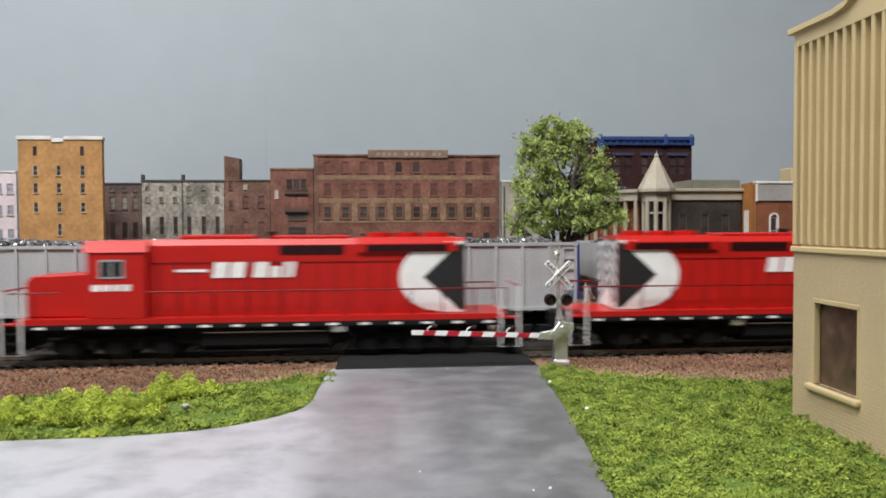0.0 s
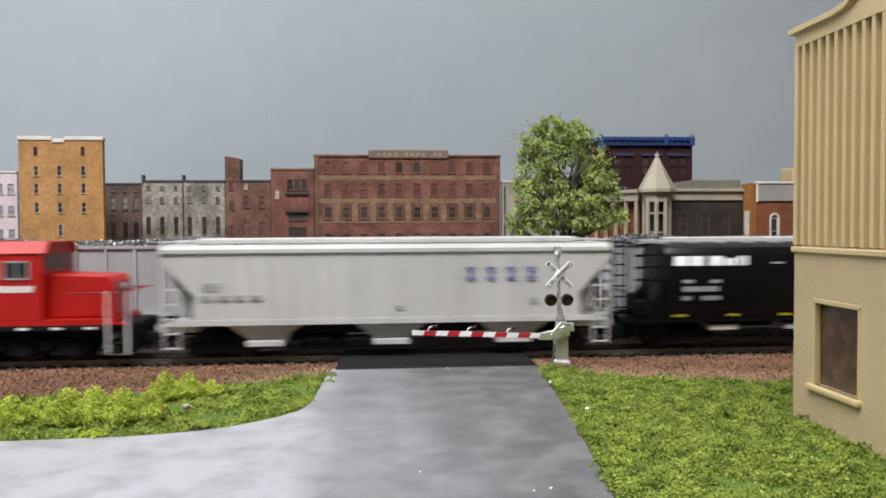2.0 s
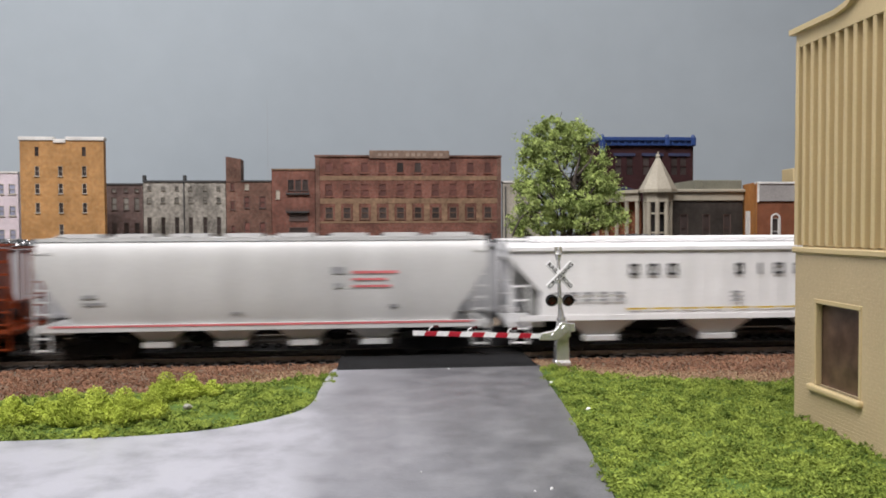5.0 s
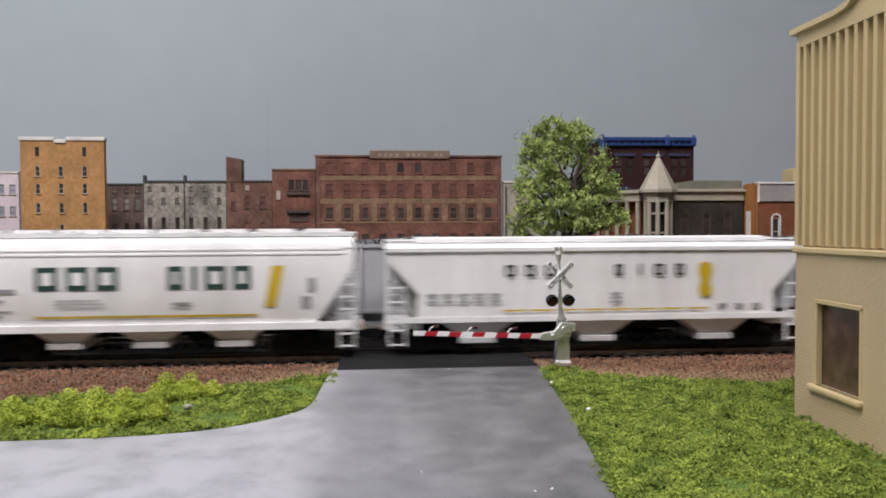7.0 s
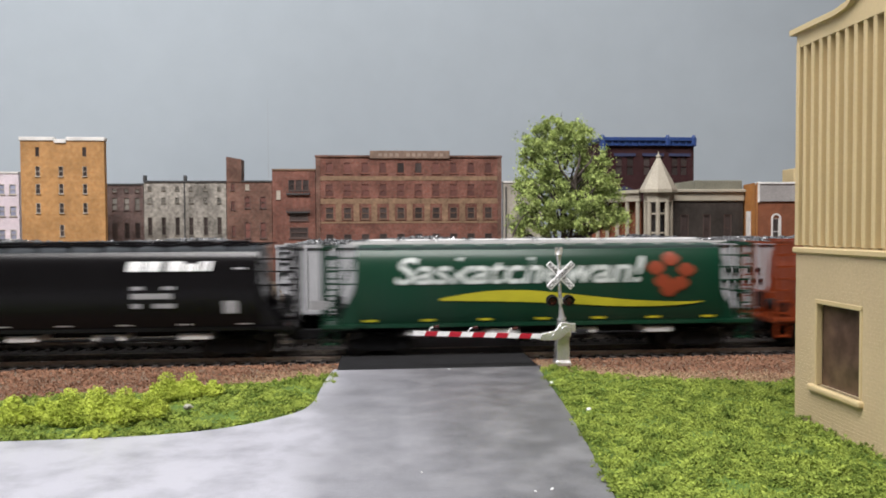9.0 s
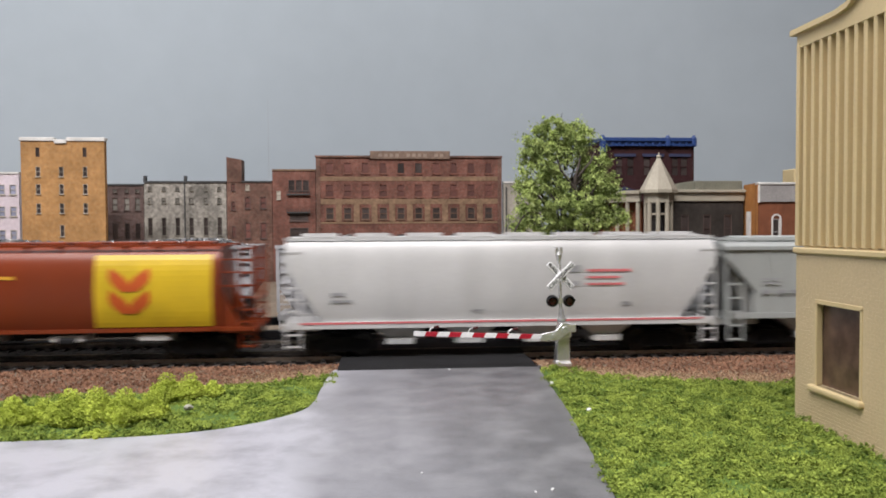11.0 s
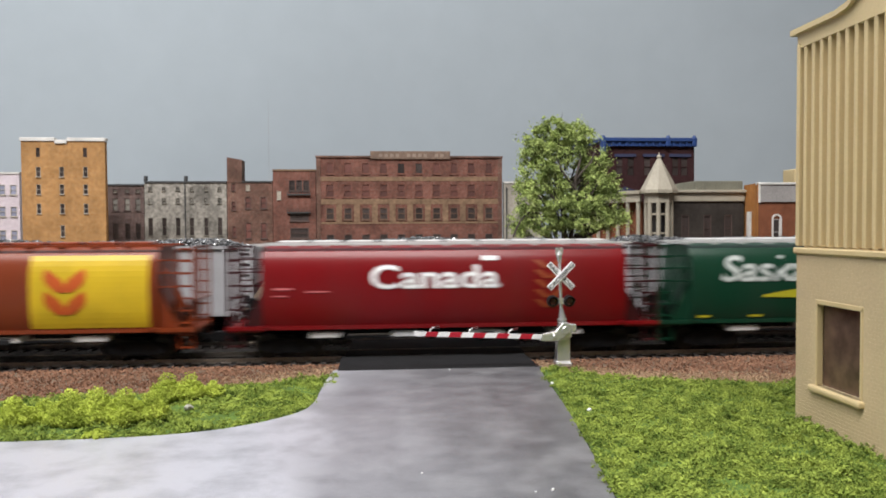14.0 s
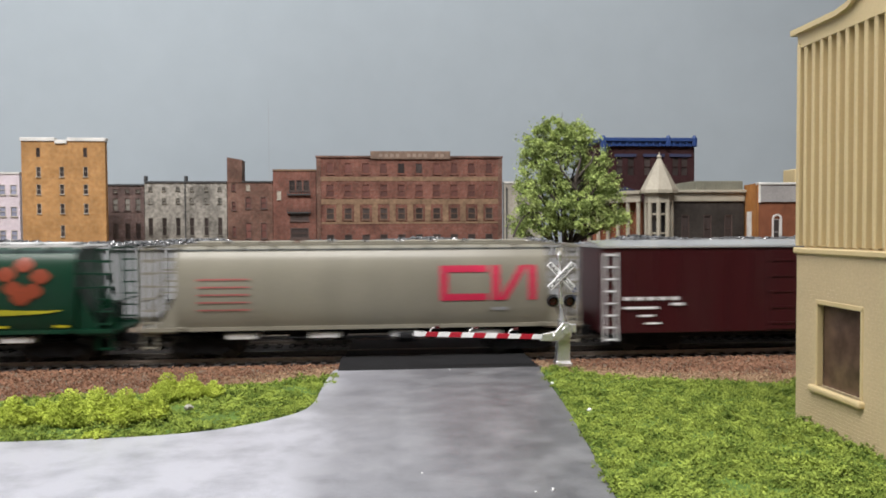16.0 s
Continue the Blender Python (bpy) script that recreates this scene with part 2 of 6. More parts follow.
P_SILVER = mat("silver_hopper_paint", (0.42, 0.42, 0.435), 0.45, 0.0, grain=800, vary=0.06, blot=40, blotch=0.08, bump=0.05, dirt=SOOT)

# ---- the room and the layout's ground ----
TRACK_Y = 0.3425
BACK_Y = 0.3925
WALL_Y = 1000.0


def room():
    bm = bmesh.new()
    bx(bm, -4300, 4500, WALL_Y, WALL_Y + 20, -900, 1300)
    setting("backdrop", bm, SKY, "grey-blue painted backdrop wall behind the layout", "backdrop")
    for name, b in (("wall_west", (-4320, -4300, -1500, WALL_Y, -900, 1300)), ("wall_east", (4500, 4520, -1500, WALL_Y, -900, 1300)),
                    ("wall_south", (-4320, 4520, -1520, -1500, -900, 1300))):
        bm = bmesh.new()
        bx(bm, *b)
        setting(name, bm, WALLPAINT, "plain off-white room wall", "wall")
    bm = bmesh.new()
    bx(bm, -4320, 4520, -1520, WALL_Y + 20, 1300, 1320)
    setting("ceiling", bm, WALLPAINT, "plain white room ceiling", "ceiling")
    bm = bmesh.new()
    bx(bm, -4320, 4520, -1520, WALL_Y + 20, -920, -900)
    setting("floor", bm, WALLPAINT, "plain room floor below the layout", "floor")
    bm = bmesh.new()
    bx(bm, -4300, 4500, -60, WALL_Y, -40, -3.2)
    setting("ground", bm, BASE, "brown earth-coloured layout base board", "ground")


def smooth_line(pts, n=8):
    """Catmull-Rom through the points."""
    out = []
    p = [Vector(q) for q in pts]
    p = [2 * p[0] - p[1]] + p + [2 * p[-1] - p[-2]]
    for i in range(1, len(p) - 2):
        for k in range(n):
            t = k / n
            a, b, c, d = p[i - 1], p[i], p[i + 1], p[i + 2]
            out.append(0.5 * (2 * b + (c - a) * t + (2 * a - 5 * b + 4 * c - d) * t * t + (3 * b - a - 3 * c + d) * t ** 3))
    out.append(p[-2])
    return out


# edges of the road, from the crossing towards the viewer
LEFT_EDGE = [(-19.5, 302), (-20.5, 296), (-22, 275), (-23.5, 243), (-30, 229), (-45, 217), (-62, 211.5), (-85, 209.3), (-120, 208.8), (-200, 208.5), (-420, 208)]
RIGHT_EDGE = [(66, 302), (64, 296), (61.5, 270), (58.5, 232), (54, 190), (49, 150), (44, 110), (36, 40), (34, -58)]


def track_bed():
    # Dark slab added below both tracks; its colour stands for the trains' shade.
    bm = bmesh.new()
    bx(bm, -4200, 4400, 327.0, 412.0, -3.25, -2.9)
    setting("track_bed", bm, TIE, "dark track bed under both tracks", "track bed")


def road():
    left = [(p.x, p.y) for p in smooth_line([(x, y, 0) for x, y in LEFT_EDGE])]
    right = [(p.x, p.y) for p in smooth_line([(x, y, 0) for x, y in RIGHT_EDGE])]
    bm = bmesh.new()
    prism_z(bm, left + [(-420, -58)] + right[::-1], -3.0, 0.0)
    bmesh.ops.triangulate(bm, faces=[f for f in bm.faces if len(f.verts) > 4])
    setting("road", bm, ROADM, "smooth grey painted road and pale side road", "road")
    bm = bmesh.new()
    bx(bm, -18.5, 64.5, 299.5, 333.2, -3.0, 0.15)
    bevel(bm, 0.25)
    setting("crossing_pad", bm, PAD, "black rubber crossing pad beside the rail", "crossing pad")
    bm = bmesh.new()
    bx(bm, -17, 66, 336.0, 349.0, -3.0, -0.1)
    bevel(bm, 0.25)
    setting("crossing_pad", bm, PAD, "black rubber crossing pad between the rails", "crossing pad")
    bm = bmesh.new()
    bx(bm, -16, 68, 352.5, 383.0, -3.0, -0.2)
    bevel(bm, 0.25)
    setting("road_between_tracks", bm, PAD, "dark road surface between the two tracks", "road")


def track(yc, name):
    t = thing(name, "model railway track with dark ties and metal rails", "track", kind="structure", m=pose(0, yc, 0))
    for s in (-1, 1):
        bm = bmesh.new()
        y = s * 8.6
        prism_x(bm, [(y - 1.2, -2.1), (y + 1.2, -2.1), (y + 1.2, -1.8), (y + 0.3, -1.6), (y + 0.3, -0.7), (y + 0.45, -0.5), (y + 0.45, 0),
                     (y - 0.45, 0), (y - 0.45, -0.5), (y - 0.3, -0.7), (y - 0.3, -1.6), (y - 1.2, -1.8)], -4200, 4400)
        part("rail", bm, RAIL, t)

    def make(bm):
        bx(bm, -1.3, 1.3, -15, 15, -3.9, -2.1)
        bx(bm, -1.0, 1.0, -11.2, -9.5, -2.1, -1.5)
        bx(bm, -1.0, 1.0, 9.5, 11.2, -2.1, -1.5)
    me = shared("tie/" + name, make, TIE)
    x = -330.0
    while x < 480:
        hang("tie", me, t, m=pose(x * 0.001, 0, 0))
        x += 6.6


def grains(name, count, place, size, material, label, category, flat=0.75, rough=0.4, sharp=False):
    """Many small loose lumps, one object."""
    rng = np.random.default_rng(7)
    octa = np.array([(1, 0, 0), (-1, 0, 0), (0, 1, 0), (0, -1, 0), (0, 0, 1), (0, 0, -1)], float)
    tri = np.array([(0, 2, 4), (2, 1, 4), (1, 3, 4), (3, 0, 4), (2, 0, 5), (1, 2, 5), (3, 1, 5), (0, 3, 5)])
    if sharp:
        octa = np.array([(1, 1, 1), (-1, -1, 1), (-1, 1, -1), (1, -1, -1)], float) * 0.75
        tri = np.array([(0, 1, 3), (0, 2, 1), (0, 3, 2), (1, 2, 3)])
    pts = place(rng, count)
    n = len(pts)
    a = rng.uniform(0, 2 * np.pi, n)
    b = rng.uniform(-0.7, 0.7, n)
    r = size[0] + (size[1] - size[0]) * rng.uniform(0, 1, n) ** 2.0
    jig = rng.uniform(1 - rough, 1 + rough, (n, len(octa), 1))
    v = octa[None] * jig * r[:, None, None]
    v[:, :, 2] *= flat
    y, z = v[:, :, 1].copy(), v[:, :, 2].copy()
    v[:, :, 1] = y * np.cos(b)[:, None] - z * np.sin(b)[:, None]
    v[:, :, 2] = y * np.sin(b)[:, None] + z * np.cos(b)[:, None]
    x, y = v[:, :, 0].copy(), v[:, :, 1].copy()
    v[:, :, 0] = x * np.cos(a)[:, None] - y * np.sin(a)[:, None]
    v[:, :, 1] = x * np.sin(a)[:, None] + y * np.cos(a)[:, None]
    v += pts[:, None, :]
    f = (tri[None] + len(octa) * np.arange(n)[:, None, None]).reshape(-1, 3)
    me = bpy.data.meshes.new(name)
    me.from_pydata((v.reshape(-1, 3) * 0.001).tolist(), [], f.tolist())
    me.materials.append(material)
    return tagged(new(name, me), label, category, "", "stuff")


def wave(x, y, s, k=0):
    return (np.sin(x / s + 1.3 + k) * np.sin(y / (s * 0.8) + 0.4 * k) + np.sin((x + y) / (s * 1.7) + 2.1 * k)) * 0.5


def left_edge_y(x):
    """Front edge of the grass west of the road."""
    p = sorted(LEFT_EDGE[2:])
    return np.interp(x, [q[0] for q in p], [q[1] for q in p])


def right_edge_x(y):
    p = sorted(RIGHT_EDGE, key=lambda q: q[1])
    return np.interp(y, [q[1] for q in p], [q[0] for q in p])


def grass_back_left(x):
    return np.interp(x, [-300, -130, -75, -25, -20], [258, 262, 270, 289, 292])


def grass_back_right(x):
    return np.interp(x, [62, 70, 85, 101, 125, 155, 300], [299, 297, 279, 269, 264, 261, 258])


def ground_cover():
    bm = bmesh.new()
    top = [(x, float(grass_back_left(x))) for x in range(-400, -19, 10)]
    low = [(p.x - 0.5, p.y + 0.8) for p in smooth_line([(x, y, 0) for x, y in LEFT_EDGE[1:]])]
    prism_z(bm, low + [(-420, 258)] + top, -3.1, -0.6)
    bmesh.ops.triangulate(bm, faces=[f for f in bm.faces if len(f.verts) > 4])
    setting("grass_bed_west", bm, TURFBED, "green foam turf bed beside the road", "grass")
    bm = bmesh.new()
    low = [(p.x + 0.6, p.y) for p in smooth_line([(x, y, 0) for x, y in RIGHT_EDGE[1:]])]
    top = [(x, float(grass_back_right(x))) for x in range(300, 61, -8)]
    prism_z(bm, low + [(300, -58)] + top, -3.1, -0.6)
    bmesh.ops.triangulate(bm, faces=[f for f in bm.faces if len(f.verts) > 4])
    setting("grass_bed_east", bm, TURFBED, "green foam turf bed beside the road", "grass")

    def tufts(rng, n, m, x, y, low, high):
        """Grains on the tops of many small uneven mounds."""
        r = low + (high - low) * rng.uniform(0, 1, m) ** 2.2
        k = rng.integers(0, m, n)
        d = rng.normal(0, 1, (n, 3))
        d /= np.linalg.norm(d, axis=1)[:, None]
        d[:, 2] = np.abs(d[:, 2])
        c = np.stack([x, y, -0.7 + 1.1 * wave(x, y, 5, 1) + 0.7 * wave(x, y, 2.1, 3) + rng.uniform(-0.9, 0.4, m)], 1)
        return c[k] + d * (r[k] * rng.uniform(0.6, 1.1, n))[:, None] * np.array([1.0, 1.0, 0.9])

    def west(rng, n):
        x = rng.uniform(-165, -18, 9000)
        y = rng.uniform(203, 296, 9000)
        k = (y > left_edge_y(x) + 0.9 + rng.normal(0, 0.5, 9000)) & (y < grass_back_left(x) + rng.normal(-1.0, 1.4, 9000))
        x, y = x[k], y[k]
        return tufts(rng, n, len(x), x, y, 0.7, 2.3)
    grains("turf", 125000, west, (0.13, 0.46), TURF, "coarse green ground foam turf", "grass", 0.85, 0.6, True)

    def east(rng, n):
        x = rng.uniform(45, 178, 13000)
        y = 300 - 168 * rng.uniform(0, 1, 13000) ** 0.8
        k = (x > right_edge_x(y) + 0.9 + rng.normal(0, 0.7, 13000)) & (y < grass_back_right(x) + rng.normal(-0.5, 1.6, 13000)) & ~((x > 126) & (y < 211))
        x, y = x[k], y[k]
        return tufts(rng, n, len(x), x, y, 0.6, 3.2)
    grains("turf", 320000, east, (0.13, 0.42), TURF, "coarse green ground foam turf", "grass", 0.85, 0.6, True)

    def stones(rng, n):
        x = rng.uniform(-260, 420, n)
        y = rng.uniform(255, 330, n)
        # Few stones along the front track, so the dark shade slab shows there.
        k = ~((x > -19) & (x < 66)) & ~((y > 329) & (y < 356) & (rng.uniform(0, 1, n) < 0.85))
        k &= (y > np.where(x < 0, grass_back_left(x), grass_back_right(x)) - 3)
        x, y = x[k], y[k]
        z = np.where((y > 327) & (y < 358), -3.0, -2.4) + rng.uniform(-0.3, 0.4, len(x))
        return np.stack([x, y, z], 1)
    grains("ballast", 80000, stones, (0.22, 0.60), BALLAST, "fine reddish brown ballast beside the track", "ballast", 0.75, 0.4, True)

    def lit_sand(rng, n):
        x = rng.uniform(-75, 175, n)
        y = rng.uniform(258, 322, n)
        back = np.where(x < 0, grass_back_left(x), grass_back_right(x))
        # Thickest near the grass: sand, plus painted light where the ballast is lit.
        near = np.where(x < 0, (75 + x) / 75, np.clip((190 - x) / 100, 0, 1)) * np.clip(1.15 - (y - back) / 26, 0, 1)
        k = ~((x > -20) & (x < 67)) & (y > back - 2) & (rng.uniform(0, 1, n) < near)
        x, y = x[k], y[k]
        return np.stack([x, y, -1.7 + rng.uniform(-0.2, 0.4, len(x))], 1)
    grains("ballast_dust", 110000, lit_sand, (0.16, 0.40), LIT_SAND, "pale sandy dust strewn over the ballast", "ballast", 0.75, 0.4, True)

    # low bushes of clump foam west of the road
    spots = [(-119, 229, 6, 6.5), (-110, 227, 6, 7.5), (-103, 231, 4, 6), (-94, 228, 5.5, 9), (-86, 227, 6.5, 9.5), (-78, 227, 6, 9), (-71, 229, 5, 7.5),
             (-73, 254, 4.5, 8.5), (-66, 256, 4, 8), (-59, 259, 3.5, 5), (-80, 211.5, 3.6, 2.0)]
    for cx, cy, r, h in spots:
        def bush(g, n, cx=cx, cy=cy, r=r, h=h):
            m = 26
            a = g.uniform(0, 2 * np.pi, m)
            q = np.sqrt(g.uniform(0, 1, m)) * 0.9
            bc = np.stack([cx + r * q * np.cos(a), cy + 0.8 * r * q * np.sin(a), h * (0.78 - 0.5 * q) * g.uniform(0.35, 1.12, m)], 1)
            br = g.uniform(0.15, 0.33, m) * h
            k = g.integers(0, m, n)
            d = g.normal(0, 1, (n, 3))
            d /= np.linalg.norm(d, axis=1)[:, None]
            p = bc[k] + d * (br[k] * (0.6 + 0.55 * g.uniform(0, 1, n)))[:, None]
            p[:, 2] = np.maximum(p[:, 2], -0.3)
            return p
        ob = grains("bush", int(420 * r * r), bush, (0.12, 0.36), BUSH, "bright yellow-green clump foam bush on the turf", "bush", 0.85, 0.6, True)
        ob["kind"] = ""
        ob["group"] = "clump bushes beside the road"




def crumbs():
    """Loose bits lying about."""
    for x, y, r, m, label in ((61, 262, 0.7, WHITE, "small white crumb on the turf edge"), (63.5, 222, 0.8, WHITE, "small white crumb on the turf edge"),
                              (37, 158, 0.5, WHITE, "small white crumb on the road"), (33, 157, 0.35, WHITE, "small white crumb on the road"),
                              (27, 297, 0.45, WHITE, "small pale crumb on the road"), (-61, 236, 1.6, CONCRETE, "small pale stone on the turf"),
                              (9, 172, 0.3, WHITE, "small white crumb on the road")):
        bm = bmesh.new()
        bmesh.ops.create_icosphere(bm, subdivisions=2, radius=r)
        for v in bm.verts:
            v.co *= 0.8 + 0.4 * noise.noise(v.co * (1.3 / r) + Vector((x, y, 0)))
            v.co.z *= 0.75
        zz = 1.0 if label.endswith("edge") or label.endswith("turf") else 0.0
        bmesh.ops.translate(bm, vec=(x, y, zz + r * 0.45), verts=bm.verts[:])
        tagged(new("stone" if r > 1 else "crumb", to_mesh("crumb", bm, m)), label, "stone" if r > 1 else "crumb")


crumbs()
TURFBED = mat("turf_bed", (0.07, 0.125, 0.015), 0.95, grain=1200, vary=0.35, blot=90, blotch=0.25, bump=0.8)
room()
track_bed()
road()
track(TRACK_Y, "front_track")
track(BACK_Y, "rear_track")
ground_cover()

# ---- rolling stock: x along the track, near side at -y, rail top at z = 0, millimetres ----
WHEELS = []


def wheel_make(r):
    def make(bm):
        for s in (-1, 1):
            rod(bm, (0, s * 7.0, 0), (0, s * 9.6, 0), r, n=20)
            rod(bm, (0, s * 6.4, 0), (0, s * 7.0, 0), r + 0.5, n=20)
            for k in range(4):
                a = math.pi * k / 2 + 0.4
                rod(bm, (math.cos(a) * r * 0.6, s * 9.6, math.sin(a) * r * 0.6), (math.cos(a) * r * 0.6, s * 9.9, math.sin(a) * r * 0.6), r * 0.17, n=6)
        rod(bm, (0, -6.4, 0), (0, 6.4, 0), 1.0, n=8)
    return make


def freight_truck(car, x):
    def make(bm):
        for s in (-1, 1):
            y0, y1 = s * 10.4, s * 12.4
            prism_y(bm, [(-13, 4), (-11, 4), (-9.5, 3.6), (-6, 2.6), (6, 2.6), (9.5, 3.6), (11, 4), (13, 4), (13, 7.2), (9, 7.6), (5, 9.2),
                         (-5, 9.2), (-9, 7.6), (-13, 7.2)], min(y0, y1), max(y0, y1))
            for k in (-3, -1, 1, 3):
                rod(bm, (k, s * 12.6, 3.4), (k, s * 12.6, 8.2), 0.8, n=6)
            for k in (-10.1, 10.1):
                rod(bm, (k, s * 12, 5.2), (k, s * 13.4, 5.2), 1.6, n=8)
        bx(bm, -3.5, 3.5, -11, 11, 4, 10.5)
    t = hang("truck", shared("truck", make, BLACK), car, "black truck side frames", pose(x * 0.001, 0, 0))
    for k in (-10.1, 10.1):
        w = hang("wheelset", shared("wheelset", wheel_make(5.2), STEEL), t, "steel wheelset", pose(k * 0.001, 0, 0.0052))
        if car.name.startswith("coal") is False:
            WHEELS.append((w, 0.0052))


def coupler(car, x, s):
    def make(bm):
        bx(bm, -6, 5, -1.2, 1.2, 7.6, 10.2)
        prism_z(bm, [(4, -1.8), (8, -2.4), (9.6, -1), (8.4, 0.2), (9.8, 1.4), (8.5, 2.8), (4, 2.2)], 7.0, 11.0)
    hang("coupler", shared("coupler", make, BLACK), car, "black knuckle coupler", pose(x * 0.001, 0, 0, 0, 0, 0 if s > 0 else 180))


def ladder(car, x, y, z0, z1, w, material, key):
    def make(bm):
        bx(bm, -w / 2, -w / 2 + 0.6, -0.5, 0.5, z0, z1)
        bx(bm, w / 2 - 0.6, w / 2, -0.5, 0.5, z0, z1)
        n = max(2, int((z1 - z0) / 4.6))
        for i in range(n):
            z = z0 + 0.9 + (z1 - z0 - 1.8) * i / (n - 1)
            bx(bm, -w / 2, w / 2, -0.4, 0.4, z - 0.35, z + 0.35)
    hang("ladder", shared("ladder/" + key, make, material), car, "", pose(x * 0.001, y * 0.001, 0))


def strips(bm, surf, rows, off=0.16):
    """A flat marking laid on a side: rows of (z, x0, x1)."""
    prev = None
    for z, x0, x1 in rows:
        y = -surf(z) - off
        cur = (bm.verts.new((x0, y, z)), bm.verts.new((x1, y, z)))
        if prev:
            bm.faces.new((prev[0], prev[1], cur[1], cur[0]))
        prev = cur


def patch(bm, surf, x0, x1, z0, z1, slant=0.0, n=4, off=0.16):
    strips(bm, surf, [(z0 + (z1 - z0) * i / n, x0 + slant * (z1 - z0) * i / n, x1 + slant * (z1 - z0) * i / n) for i in range(n + 1)], off)


def blocks(car, material, surf, x0, x1, z0, z1, spec, slant=0.0, off=0.16):
    """A name drawn as plain blocks; spec: width and height of each, a negative width for a gap."""
    total = sum(abs(w) for w, _ in spec)
    x = x0
    for w, h in spec:
        d = abs(w) / total * (x1 - x0)
        if w > 0:
            marks(car, surf, [(material, [(x, x + d, z0, z0 + (z1 - z0) * h, slant, off)])])
        x += d


def word(car, text, surf, x0, x1, z, height, material, shear=0.0, label=""):
    """Lettering that reads true, laid on the side."""
    cu = bpy.data.curves.new("lettering", "FONT")
    cu.body, cu.size, cu.shear, cu.offset = text, 1.0, shear, 0.018
    ob = bpy.data.objects.new("lettering", cu)
    scene.collection.objects.link(ob)
    bpy.context.view_layer.update()
    me = bpy.data.meshes.new_from_object(ob.evaluated_get(bpy.context.evaluated_depsgraph_get()))
    bpy.data.objects.remove(ob)
    bm = bmesh.new()
    bm.from_mesh(me)
    bpy.data.meshes.remove(me)
    xs = [v.co.x for v in bm.verts]
    zs = [v.co.y for v in bm.verts]
    kx, kz = (x1 - x0) / (max(xs) - min(xs)), height / (max(zs) - min(zs))
    for v in bm.verts:
        zz = z + (v.co.y - min(zs)) * kz
        v.co = (x0 + (v.co.x - min(xs)) * kx, -surf(zz) - 0.3, zz)
    part("lettering", bm, material, car, label)


def marks(car, surf, items):
    """Markings by material: (material, [(x0, x1, z0, z1, slant, height over the side), ...])."""
    for material, rects in items:
        for r in rects:
            bm = bmesh.new()
            patch(bm, surf, r[0], r[1], r[2], r[3], r[4] if len(r) > 4 else 0.0, 4, r[5] if len(r) > 5 else 0.16)
            part("marking", bm, material, car)


def flat(y):
    return lambda z: y


# --- cylindrical grain hopper ---
CYL_KEYS = [(15.0, 16.6), (18, 17.4), (22, 18.1), (27, 18.5), (32, 18.6), (37, 18.3), (41, 17.6), (44.5, 16.4), (47.5, 14.6)]


CYL = [(q.x, q.y) for q in smooth_line([(a, b, 0) for a, b in CYL_KEYS], 3)]


def cyl_surf(z):
    return float(np.interp(z, [a for a, _ in CYL], [b for _, b in CYL]))


def side_profile(curve, roof_z):
    right = [(y, z) for z, y in curve]
    return [(-y, z) for z, y in curve] + [(-9.0, roof_z), (0, roof_z + 0.7), (9.0, roof_z)] + right[::-1]


def underbody(car, half, body_low, bays, material, wide, gate_z=8.5, pitch=0.0, top_half=0.0):
    bm = bmesh.new()
    bx(bm, -half, half, -4, 4, 9.5, 13)
    part("centre_sill", bm, BLACK, car)
    for i in range(bays):
        c = (i - (bays - 1) / 2) * (pitch or 2 * (half - 36) / bays)
        bm = bmesh.new()
        w = top_half or (half - 38) / bays
        loft(bm, [[(c - w, -wide, body_low), (c + w, -wide, body_low), (c + w, wide, body_low), (c - w, wide, body_low)],
                  [(c - w * 0.35, -14, gate_z + 1), (c + w * 0.35, -14, gate_z + 1), (c + w * 0.35, 14, gate_z + 1), (c - w * 0.35, 14, gate_z + 1)]])
        bay = part("discharge_bay", bm, material, car)
        bm = bmesh.new()
        bx(bm, c - w * 0.42, c + w * 0.42, -16.0, 16.0, gate_z - 1.4, gate_z + 1.3)
        bevel(bm, 0.3)
        part("outlet_gate", bm, GATE, bay, "pale metal outlet gate")


